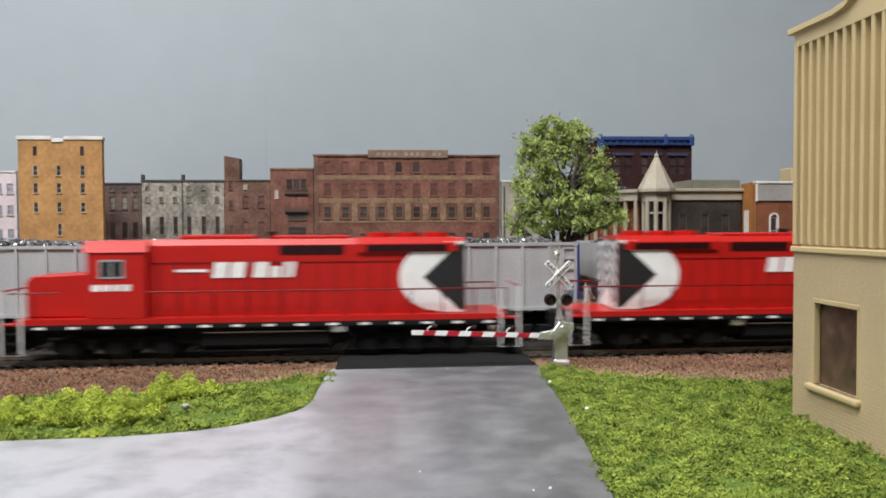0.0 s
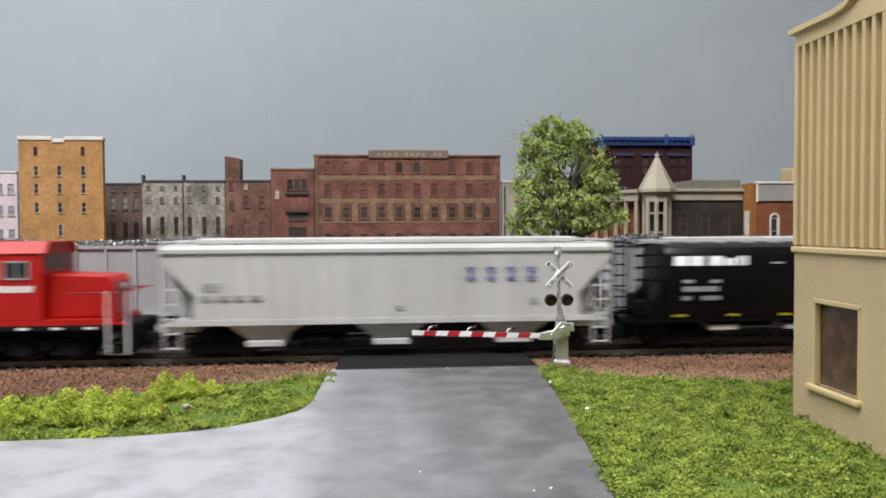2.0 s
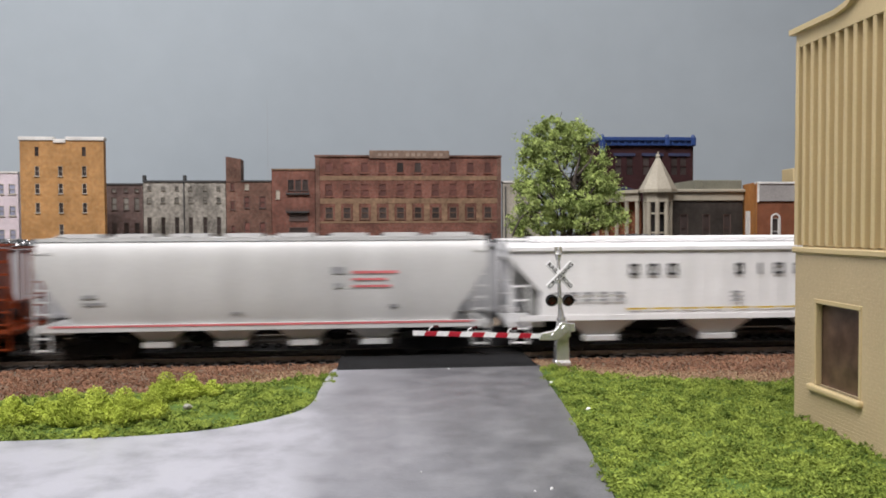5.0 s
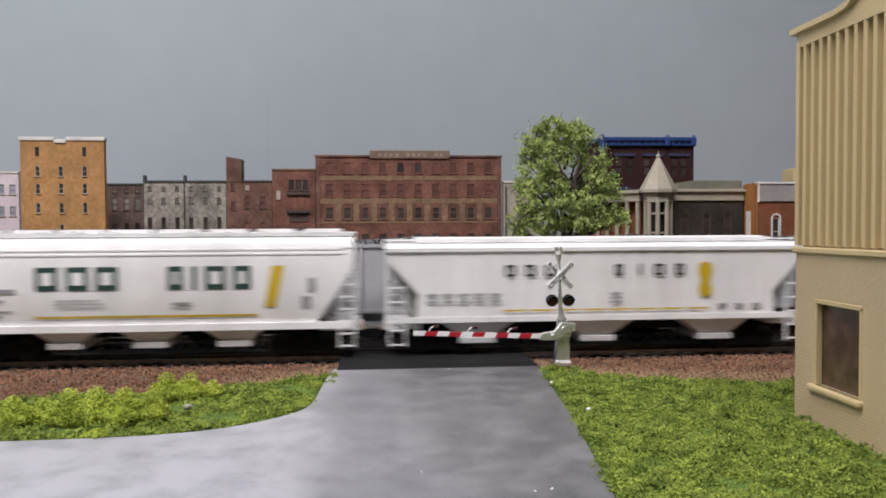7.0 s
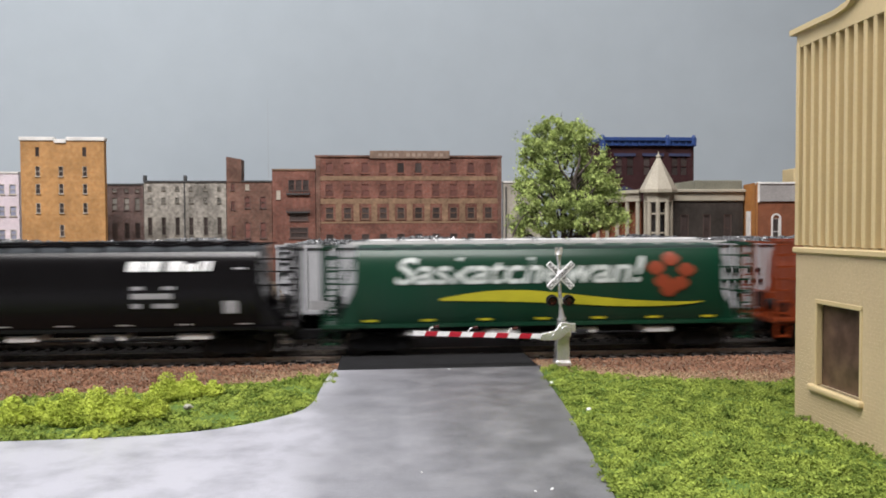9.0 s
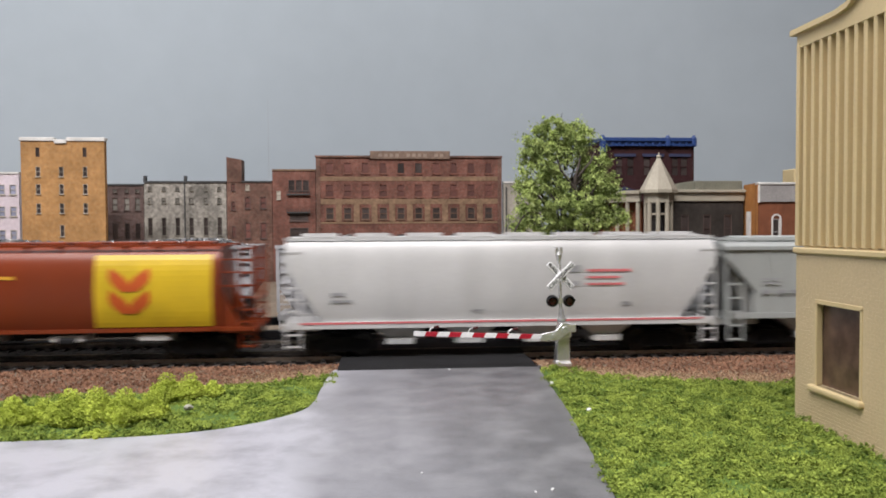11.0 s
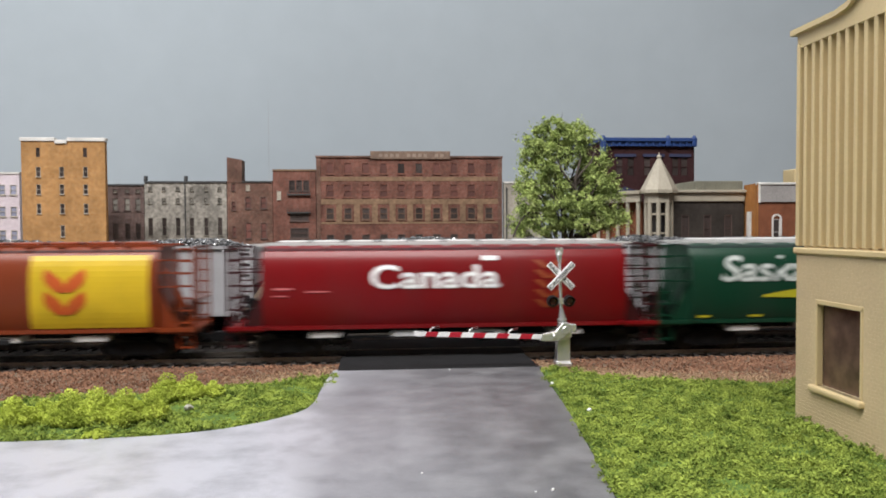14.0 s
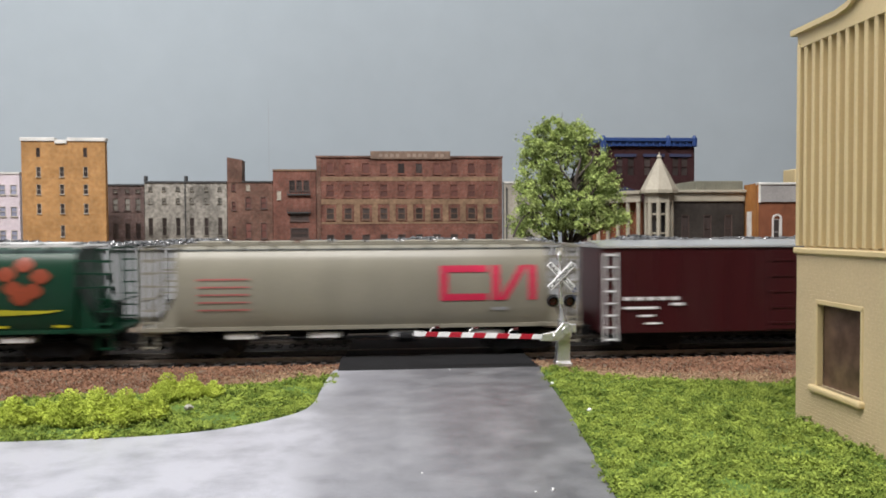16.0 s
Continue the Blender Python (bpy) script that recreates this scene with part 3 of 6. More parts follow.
def cylinder_hopper(label, half, material, roof_mat, end_mat, sill_marks=None):
    car = thing("grain_hopper_car", label, "hopper car", "cars of the moving train")
    tank = half - 15.5
    bm = bmesh.new()
    prof = side_profile(CYL, 49.6)
    loft(bm, [[(-tank, y * 0.985, z) for y, z in prof], [(-tank + 1.2, y, z) for y, z in prof], [(tank - 1.2, y, z) for y, z in prof],
              [(tank, y * 0.985, z) for y, z in prof]])
    part("body", bm, material, car, "", True)
    bm = bmesh.new()
    for s in (-1, 1):
        bx(bm, s * (tank - 2) - 1.0, s * (tank - 2) + 1.0, -18.3, 18.3, 14.6, 15.4)
    bx(bm, -half, half, -17.2, -15.6, 13.4, 15.0)
    bx(bm, -half, half, 15.6, 17.2, 13.4, 15.0)
    part("side_sill", bm, material, car)
    bm = bmesh.new()
    bx(bm, -tank - 3, tank + 3, -14.6, -12.4, 50.2, 51.0)
    bx(bm, -tank - 3, tank + 3, 12.4, 14.6, 50.2, 51.0)
    for i in range(13):
        x = -tank + 2 * tank * i / 12
        bx(bm, x - 0.5, x + 0.5, -14.6, 14.6, 49.4, 50.3)
    part("running_board", bm, roof_mat, car, "roof running boards")
    def hatch(b):
        bx(b, -6.4, 6.4, -4.5, 4.5, 50.0, 52.2)
        bevel(b, 0.5)
    me = shared("roof_hatch/" + roof_mat.name, hatch, roof_mat)
    for i in range(10):
        hang("roof_hatch", me, car, m=pose((-tank + 12 + (2 * tank - 24) * i / 9) * 0.001, 0, 0))
    for s in (-1, 1):
        bm = bmesh.new()
        bx(bm, s * (half - 7.5) - 7.5, s * (half - 7.5) + 7.5, -16.5, 16.5, 12.4, 14.2)
        part("end_platform", bm, material, car)
        bm = bmesh.new()
        loft(bm, [[(s * tank, -14, 15), (s * tank, 14, 15), (s * tank, 14, 40), (s * tank, -14, 40)],
                  [(s * (tank + 0.9), -9, 14.3), (s * (tank + 0.9), 9, 14.3), (s * (tank + 0.6), 9, 38), (s * (tank + 0.6), -9, 38)]])
        part("end_sheet", bm, end_mat, car)
        for y in (-15.6, 15.6):
            ladder(car, s * (half - 3.8), y, 5.5, 50.0, 6.5, end_mat, "cyl" + end_mat.name)
        bm = bmesh.new()
        bx(bm, s * (half - 0.6) - 0.4, s * (half - 0.6) + 0.4, -16, 16, 49.2, 50.2)
        for y in (-15.5, -5, 5, 15.5):
            bx(bm, s * (half - 0.6) - 0.4, s * (half - 0.6) + 0.4, y - 0.4, y + 0.4, 14, 49.4)
        bx(bm, s * (half - 0.6) - 0.4, s * (half - 0.6) + 0.4, -16, 16, 26, 26.7)
        part("end_frame", bm, end_mat, car)
        for y in (-14.6, 14.0):
            bm = bmesh.new()
            prism_y(bm, [(s * (tank - 0.5), 15), (s * (tank + 8.5), 14.2), (s * (tank + 7.0), 18), (s * (tank + 2.2), 27), (s * (tank - 0.5), 36)], y, y + 0.6)
            part("end_gusset", bm, end_mat, car)
        bm = bmesh.new()
        rod(bm, (s * (tank + 6), -10, 19), (s * (tank + 6), 6, 19), 3.0, n=12)
        rod(bm, (s * (tank + 9), 9, 17.5), (s * (tank + 9), 9, 25), 2.2, n=10)
        part("air_reservoir", bm, BLACK, car, "dark air reservoir on the end platform")
        bm = bmesh.new()
        for z in (32.5, 38.5, 44):
            bx(bm, min(s * tank, s * (half - 0.6)), max(s * tank, s * (half - 0.6)), -15.9, -15.2, z, z + 0.6)
        rod(bm, (s * (half - 1), -14.8, 15), (s * tank, -14.8, 45), 0.5, n=6)
        part("end_rail", bm, end_mat, car)
        freight_truck(car, s * (half - 26))
        coupler(car, s * half, s)
    underbody(car, half, 15.2, 4, BLACK, 15.0, 10.8, 36.0, 16.0)
    bm = bmesh.new()
    rod(bm, (-half + 50, -15.5, 9.8), (half - 50, -15.5, 9.8), 0.45, n=6)
    rod(bm, (14, -14.5, 9.5), (22, -14.5, 9.5), 2.6, n=10)
    part("brake_rigging", bm, BLACK, car)
    if sill_marks:
        for i in range(7):
            x = -tank + 6 + (2 * tank - 12) * i / 6
            bm = bmesh.new()
            # Yellow strips are markers; the thin pale ones paint reflections off the sill.
            patch(bm, cyl_surf, x - 3.0, x + 3.0, 16.0, 17.1 if sill_marks is MARKER else 16.5, 0, 2, 0.15)
            part("reflector_strip", bm, sill_marks, car, "yellow reflector strip on the sill" if sill_marks is MARKER else "thin pale reflector strip on the sill")
    return car


# --- ribbed covered hopper with sloped ends ---
def ribbed_hopper(label, half, material, slope_shade_mat, ribs=17):
    car = thing("covered_hopper_car", label, "hopper car", "cars of the moving train")
    bm = bmesh.new()
    prism_y(bm, [(-half + 1, 48), (half - 1, 48), (half - 1, 43.5), (half - 15, 28), (half - 15, 17.6), (-half + 15, 17.6), (-half + 15, 28), (-half + 1, 43.5)], -18.2, 18.2)
    part("body", bm, material, car)

    def make(b):
        bx(b, -0.55, 0.55, -18.5, -18.15, 18.0, 47.4)
    me = shared("rib/" + material.name, make, material)
    for i in range(ribs):
        hang("rib", me, car, m=pose((-half + 21 + (2 * half - 42) * i / (ribs - 1)) * 0.001, 0, 0))
    bm = bmesh.new()
    bx(bm, -half + 0.5, half - 0.5, -19.0, 19.0, 46.8, 48.4)
    prism_x(bm, [(-19.0, 48.4), (19.0, 48.4), (12, 50.4), (-12, 50.4)], -half + 0.5, half - 0.5)
    part("roof", bm, material, car)
    bm = bmesh.new()
    bx(bm, -half + 14, half - 14, -8.5, 8.5, 50.3, 53.0)
    bevel(bm, 0.6)
    part("roof_hatch", bm, material, car, "long roof hatch covers")
    bm = bmesh.new()
    for y in (-13.5, 11.5):
        bx(bm, -half, half, y, y + 2, 51.4, 52.0)
        for i in range(15):
            x = -half + 2 + (2 * half - 4) * i / 14
            bx(bm, x - 0.4, x + 0.4, y + 0.2, y + 1.8, 49.6, 51.5)
    part("running_board", bm, material, car, "roof running boards")
    bm = bmesh.new()
    bx(bm, -half + 4, half - 4, -18.6, -16.9, 15.4, 17.8)
    bx(bm, -half + 4, half - 4, 16.9, 18.6, 15.4, 17.8)
    part("side_sill", bm, material, car)
    for s in (-1, 1):
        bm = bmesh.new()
        # Slope sheet is greyer than the body: shade under the overhang, painted in.
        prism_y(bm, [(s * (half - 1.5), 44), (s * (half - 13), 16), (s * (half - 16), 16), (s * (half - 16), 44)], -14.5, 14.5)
        part("slope_sheet", bm, slope_shade_mat, car, "dull grey slope sheet of the end")
        bm = bmesh.new()
        bx(bm, s * (half - 8) - 8, s * (half - 8) + 8, -17, 17, 12.6, 15.2)
        for y in (-17.6, 16.8):
            bx(bm, s * (half - 1.2) - 0.5, s * (half - 1.2) + 0.5, y, y + 0.8, 14, 47)
            bx(bm, s * (half - 15) - 0.5, s * (half - 15) + 0.5, y, y + 0.8, 14, 26)
        part("end_platform", bm, material, car)
        for y in (-18.2, 18.2):
            ladder(car, s * (half - 5.5), y, 5.0, 32, 7.6, material, "rib" + material.name)
        freight_truck(car, s * (half - 25))
        coupler(car, s * half, s)
    underbody(car, half, 17.4, 3, material, 16.8, 7.0, 55.0, 19.0)
    return car


# --- smooth-sided covered hopper ---
def smooth_curve(top):
    k = (top - 16.5) / 36.0
    keys = [(16.5, 17.2), (16.5 + 5 * k, 18.0), (16.5 + 12 * k, 18.6), (16.5 + 20 * k, 18.7), (16.5 + 27 * k, 18.3), (16.5 + 31 * k, 17.4), (top - 2.0, 15.6)]
    return [(q.x, q.y) for q in smooth_line([(a, b, 0) for a, b in keys], 3)]


def smooth_hopper(label, half, material, slope_shade_mat, top, stripe=None, bays=3):
    car = thing("smooth_hopper_car", label, "hopper car", "cars of the moving train")
    curve = smooth_curve(top)
    surf = lambda z: float(np.interp(z, [a for a, _ in curve], [b for _, b in curve]))
    prof = side_profile(curve, top - 0.8)
    zl = 16.5
    bm = bmesh.new()

    def ring(x):
        out = []
        for y, z in prof:
            lim = half - 2 - 16.0 * max(0.0, 1 - (z - zl) / 24.0) * (1 if abs(x) > half - 30 else 0)
            out.append((max(-lim, min(lim, x)), y, z))
        return out
    loft(bm, [ring(-half + 2), ring(-half + 34), ring(half - 34), ring(half - 2)])
    part("body", bm, material, car, "", True)
    bm = bmesh.new()
    for s in (-1, 1):
        bx(bm, -half + 2, half - 2, min(s * 16.2, s * 15.0), max(s * 16.2, s * 15.0), top - 1.6, top - 0.4)
    n = 11
    for i in range(n):
        x = -half + 10 + (2 * half - 20) * i / (n - 1)
        bx(bm, x - 0.5, x + 0.5, -15.5, 15.5, top - 0.6, top + 0.4)
    for i in range(8):
        x = -half + 16 + (2 * half - 32) * i / 7
        bx(bm, x - 8, x + 8, -7, 7, top - 0.4, top + 1.3)
    part("running_board", bm, material, car, "roof running boards and hatches")
    bm = bmesh.new()
    bx(bm, -half + 3, half - 3, -18.4, -16.6, 13.6, 16.6)
    bx(bm, -half + 3, half - 3, 16.6, 18.4, 13.6, 16.6)
    part("side_sill", bm, material, car)
    if top > 55:
        for z in (top - 9.5, top - 7.6):
            bm = bmesh.new()
            y = surf(z)
            bx(bm, -half + 6, half - 6, -y - 0.35, -y + 0.6, z - 0.35, z + 0.35)
            part("stringer", bm, material, car)
    if stripe:
        bm = bmesh.new()
        patch(bm, flat(18.4), -half + 8, half - 8, 15.6, 16.5)
        part("stripe", bm, stripe, car, "thin coloured stripe along the sill")
    for s in (-1, 1):
        bm = bmesh.new()
        bx(bm, s * (half - 8) - 8, s * (half - 8) + 8, -17, 17, 12.6, 15.2)
        part("end_platform", bm, material, car)
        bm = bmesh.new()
        # Grey here paints the shade on the sloped end.
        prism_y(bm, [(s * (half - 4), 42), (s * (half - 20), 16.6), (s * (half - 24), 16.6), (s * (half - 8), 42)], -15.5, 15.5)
        part("slope_sheet", bm, slope_shade_mat, car, "grey slope sheet of the end")
        for y in (-17.8, 17.8):
            ladder(car, s * (half - 5.0), y, 5.0, top - 6, 7.2, material, "smooth%d" % top + material.name)
        freight_truck(car, s * (half - 25))
        coupler(car, s * half, s)
    underbody(car, half, 16.6, bays, material, 16.6, 7.4)
    return car, surf


# --- box car ---
def box_car(label, half, material):
    car = thing("box_car", label, "box car", "cars of the moving train")
    bm = bmesh.new()
    bx(bm, -half, half, -18.2, 18.2, 9.5, 48.5)
    bevel(bm, 0.4)
    part("body", bm, material, car)
    bm = bmesh.new()
    prism_x(bm, [(-18.8, 48.2), (18.8, 48.2), (18.6, 49.0), (0, 51.4), (-18.6, 49.0)], -half - 0.5, half + 0.5)
    part("roof", bm, SILVER, car, "pale galvanised roof")
    bm = bmesh.new()
    bx(bm, -14, 14, -18.9, -18.1, 10.5, 46.5)
    door = part("door", bm, material, car)
    for i in range(5):
        block(door, "batten", (-14, 14, -19.2, -18.92, 13 + i * 7.2, 13.8 + i * 7.2), material)

    def make(b):
        bx(b, -0.4, 0.4, -18.6, -18.15, 10, 48)
    me = shared("rib/box" + material.name, make, material)
    for i in range(14):
        x = -half + 3 + i * 2.0 * (half - 18) / 2 / 6.6
        if abs(x) > 16:
            hang("rib", me, car, m=pose(x * 0.001, 0, 0))
    for s in (-1, 1):
        for y in (-18.8, 18.8):
            ladder(car, s * (half - 4), y, 6, 46, 6, WHITE, "box")
        freight_truck(car, s * (half - 26))
        coupler(car, s * half, s)
    bm = bmesh.new()
    bx(bm, -half + 2, half - 2, -12, 12, 7.0, 9.6)
    part("underframe", bm, BLACK, car)
    marks(car, flat(18.75), [(WHITE, [(-half + 10 + i * 5.5, -half + 13.5 + i * 5.5, 24.5, 26.0) for i in range(5)] +
                             [(-half + 10, -half + 26, 20.5, 21.6), (-half + 32, -half + 38, 22, 23.2), (-half + 17, -half + 24, 17.0, 17.9), (-half + 20, -half + 27, 13.6, 14.4)])])
    return car


# --- diesel locomotive, front towards -x ---
def locomotive(label):
    car = thing("diesel_locomotive", label, "locomotive", "cars of the moving train")
    L, R = -112.0, 110.0
    bm = bmesh.new()
    bx(bm, L + 6, R - 6, -18.0, 18.0, 16.6, 19.0)
    part("walkway", bm, RED, car, "red walkway deck")
    bm = bmesh.new()
    bx(bm, L + 4, R - 4, -16.6, 16.6, 13.4, 16.6)
    part("frame", bm, BLACK, car, "black frame below the walkway")
    bm = bmesh.new()
    bx(bm, L + 6, R - 6, -18.0, -16.6, 14.6, 16.6)
    part("side_sill", bm, BLACK, car)
    for i in range(15):
        x = L + 16 + i * (R - L - 30) / 14
        bm = bmesh.new()
        bx(bm, x - 2.2, x + 2.2, -18.2, -18.0, 14.8, 15.8)
        part("reflector_strip", bm, WHITE, car, "white reflector strip on the sill")
    # long hood with upper chamfer
    hood_y = 13.2
    prof = [(-hood_y, 19), (-hood_y, 50.0), (-hood_y + 2.0, 52.6), (hood_y - 2.0, 52.6), (hood_y, 50.0), (hood_y, 19)]
    bm = bmesh.new()
    prism_x(bm, prof, -52, 86)
    part("long_hood", bm, RED, car)
    bm = bmesh.new()
    prism_x(bm, [(-14.2, 46.5), (-14.2, 50.2), (-11.6, 53.0), (11.6, 53.0), (14.2, 50.2), (14.2, 46.5)], 38, 82)
    part("radiator_section", bm, RED, car)
    for i, (a, b) in enumerate(((42, 78), (4, 32))):
        bm = bmesh.new()
        y = -14.3 if i == 0 else -13.3
        bx(bm, a, b, y, y + 0.2, 46.8 if i == 0 else 45.6, 49.8)
        for k in range(6):
            z = 47.0 + k * 0.45 if i == 0 else 45.8 + k * 0.65
            bx(bm, a, b, y - 0.15, y, z, z + 0.2)
        part("grille", bm, P_MAROON, car, "dark red louvred grille")
    for i in range(3):
        bm = bmesh.new()
        rod(bm, (48 + i * 13, 0, 52.8), (48 + i * 13, 0, 54.8), 6.0, n=20)
        rod(bm, (48 + i * 13, 0, 54.8), (48 + i * 13, 0, 55.2), 5.0, n=20)
        part("roof_fan", bm, RED, car)
    bm = bmesh.new()
    bx(bm, -40, -8, -8, 8, 52.4, 54.4)
    bx(bm, 0, 34, -9, 9, 52.4, 54.0)
    bevel(bm, 0.5)
    part("roof_hatch", bm, RED, car)
    bm = bmesh.new()
    bx(bm, -2.5, 0.5, -3, 3, 52.6, 55.8)
    part("exhaust_stack", bm, BLACK, car)
    bm = bmesh.new()
    for i in range(17):
        x = -48 + i * 7.6
        bx(bm, x - 0.18, x + 0.18, -hood_y - 0.25, -hood_y, 22, 42)
    bx(bm, -52, 86, -hood_y - 0.22, -hood_y, 42.2, 42.6)
    part("hood_door_seam", bm, P_RED, car)
    # cab and nose
    bm = bmesh.new()
    prism_x(bm, [(-17.4, 19), (-17.4, 47.5), (-13.5, 51.5), (13.5, 51.5), (17.4, 47.5), (17.4, 19)], -76.5, -52)
    bevel(bm, 0.3)
    cab = part("cab", bm, RED, car)
    bm = bmesh.new()
    prism_x(bm, [(-17.9, 47.4), (-13.7, 52.2), (13.7, 52.2), (17.9, 47.4), (17.2, 47.2), (13.4, 51.4), (-13.4, 51.4), (-17.2, 47.2)], -78, -51.5)
    part("cab_roof", bm, RED, car)
    bm = bmesh.new()
    bx(bm, -71.5, -61.0, -17.75, -17.3, 36.2, 44.2)
    part("window_frame", bm, SILVER, cab, "silver side window frame")
    bm = bmesh.new()
    bx(bm, -70.6, -66.6, -17.85, -17.7, 37.0, 43.4)
    bx(bm, -65.8, -61.8, -17.85, -17.7, 37.0, 43.4)
    part("window_pane", bm, GLASS, cab, "dark window glass")
    bm = bmesh.new()
    for y in (-13, -4.5, 5):
        bx(bm, -76.8, -76.4, y, y + 7, 40, 46.5)
    part("windshield", bm, GLASS, cab, "dark windshield glass")
    bm = bmesh.new()
    prism_y(bm, [(-104, 19), (-104, 34.5), (-101.5, 37.2), (-76.5, 38.2), (-76.5, 19)], -11.5, 11.5)
    bevel(bm, 0.6)
    part("nose", bm, RED, car)
    bm = bmesh.new()
    for y in (-4, 0, 4):
        rod(bm, (-104.1, y * 0.6, 32), (-104.8, y * 0.6, 32), 1.3, n=10)
    part("headlight", bm, SILVER, car, "headlight housing on the nose")
    # pilots, steps, rails
    for s, x in ((-1, L), (1, R)):
        bm = bmesh.new()
        bx(bm, x - 1.5 if s < 0 else x - 5, x + 5 if s < 0 else x + 1.5, -17, 17, 4.0, 16.8)
        bevel(bm, 0.5)
        part("pilot", bm, BLACK, car, "black pilot sheet")
        bm = bmesh.new()
        a, b = (L, L + 9) if s < 0 else (R - 9, R)
        for q in (a, b - 0.8):
            bx(bm, q, q + 0.8, -18.6, -17.8, 3.8, 19)
        bx(bm, a + 0.8, b - 0.8, -18.2, -17.9, 3.8, 4.2)
        stair = part("stairwell", bm, WHITE, car, "white-edged corner steps")
        for z in (4.2, 8.4, 12.6, 16.6):
            bm = bmesh.new()
            bx(bm, a + 0.8, b - 0.8, -18.4, -14, z, z + 0.7)
            part("step", bm, BLACK if z < 16 else RED, stair)
        bm = bmesh.new()
        for q in (a + 0.3, b - 0.3):
            rod(bm, (q, -18.2, 18), (q, -18.2, 31), 0.4, n=6)
        part("grab_rail", bm, WHITE, car, "white corner grab rails")
        coupler(car, x, s)
        bm = bmesh.new()
        rod(bm, (x, -14, 31), (x, 14, 31), 0.4, n=6)
        part("end_rail", bm, RED, car)
    bm = bmesh.new()
    for y in (-17.6, 17.6):
        rod(bm, (-52, y, 30.2), (104, y, 30.2), 0.38, n=6)
        for i in range(12):
            x = -52 + i * 156 / 11
            rod(bm, (x, y, 17), (x, y, 30.2), 0.33, n=5)
        rod(bm, (-108, y, 30.2), (-88, y, 30.2), 0.38, n=6)
        rod(bm, (-98, y, 17), (-98, y, 30.2), 0.33, n=5)
    part("handrail", bm, P_RED, car, "thin red handrails along the walkway")
    # tank and trucks
    bm = bmesh.new()
    prism_x(bm, [(-9, 3.5), (9, 3.5), (15.5, 6.5), (15.5, 13.6), (-15.5, 13.6), (-15.5, 6.5)], -30, 26)
    part("fuel_tank", bm, BLACK, car)
    bm = bmesh.new()
    bx(bm, -39, -31, -14.5, 14.5, 7.5, 13.5)
    bx(bm, 27, 35, -12.5, 12.5, 7.0, 13.5)
    bx(bm, -100, 98, -7, 7, 9.5, 13.5)
    part("equipment_box", bm, BLACK, car)
    bm = bmesh.new()
    rod(bm, (-28, -15.9, 12.2), (24, -15.9, 12.2), 0.35, n=8)
    part("air_pipe", bm, SILVER, car, "pale pipe along the tank")
    bm = bmesh.new()
    bx(bm, 26.5, 33, -17.2, -13, 11.4, 14.6)
    bevel(bm, 0.5)
    part("battery_box", bm, SILVER, car, "small silver box on the frame")

    def bogie(bm):
        for s in (-1, 1):
            y0, y1 = sorted((s * 10.6, s * 13.0))
            prism_y(bm, [(-27, 5), (-24, 3.2), (-16, 3.2), (-13, 5.6), (-7, 5.6), (-4, 3.2), (4, 3.2), (7, 5.6), (13, 5.6), (16, 3.2), (24, 3.2), (27, 5),
                         (27, 9), (20, 10.5), (-20, 10.5), (-27, 9)], y0, y1)
            for k in (-20, 0, 20):
                bx(bm, k - 3, k + 3, min(s * 13, s * 14.4), max(s * 13, s * 14.4), 3.4, 8.6)
            for k in (-10, 10):
                rod(bm, (k, s * 13.6, 5.5), (k, s * 13.6, 10), 1.6, n=8)
            rod(bm, (-14, s * 13.8, 9.6), (-5, s * 13.8, 9.6), 1.2, n=8)
        bx(bm, -24, 24, -9, 9, 6, 13)
    for x in (-66, 63):
        t = hang("truck", shared("bogie", bogie, BLACK), car, "black three-axle truck", pose(x * 0.001, 0, 0))
        for k in (-20, 0, 20):
            WHEELS.append((hang("wheelset", shared("drive_wheelset", wheel_make(5.8), STEEL), t, "steel wheelset", pose(k * 0.001, 0, 0.0058)), 0.0058))
    # white half round with black wedge on the hood end, both sides read the same
    surf = flat(hood_y + 0.15)
    bm = bmesh.new()
    rows = []
    for i in range(25):
        z = 19.4 + (51.0 - 19.4) * i / 24
        u = (z - 35.2) / 15.8
        rows.append((z, 86.0 - 29.5 + 19.5 * (1 - math.sqrt(max(0, 1 - u * u))), 85.9))
    strips(bm, surf, rows, 0.2)
    part("white_panel", bm, WHITE, car, "white half-round end panel")
    bm = bmesh.new()
    strips(bm, surf, [(20.4, 85.9 - 2.5, 85.9), (35.2, 85.9 - 18.5, 85.9), (50.0, 85.9 - 2.5, 85.9)], 0.35)
    part("black_wedge", bm, INK, car, "black wedge on the white panel")
    bm = bmesh.new()
    bx(bm, 86.02, 86.2, -12.9, 12.9, 19.4, 51.5)
    face = part("end_face", bm, WHITE, car, "white hood end face")
    for i in range(7):
        z = 16.0 + i * 5.6
        for side in (-1, 1):
            lo, hi = max(19.5, z), min(51.4, z + 2.6)
            if hi - lo < 1:
                continue
            bm = bmesh.new()
            v = [bm.verts.new((86.3, side * 12.8, lo)), bm.verts.new((86.3, side * 12.8, hi)), bm.verts.new((86.3, 0, min(51.4, hi + 8.5))), bm.verts.new((86.3, 0, min(51.3, lo + 8.5)))]
            bm.faces.new(v)
            part("end_stripe", bm, INK, face, "black slanted stripe")
    return car


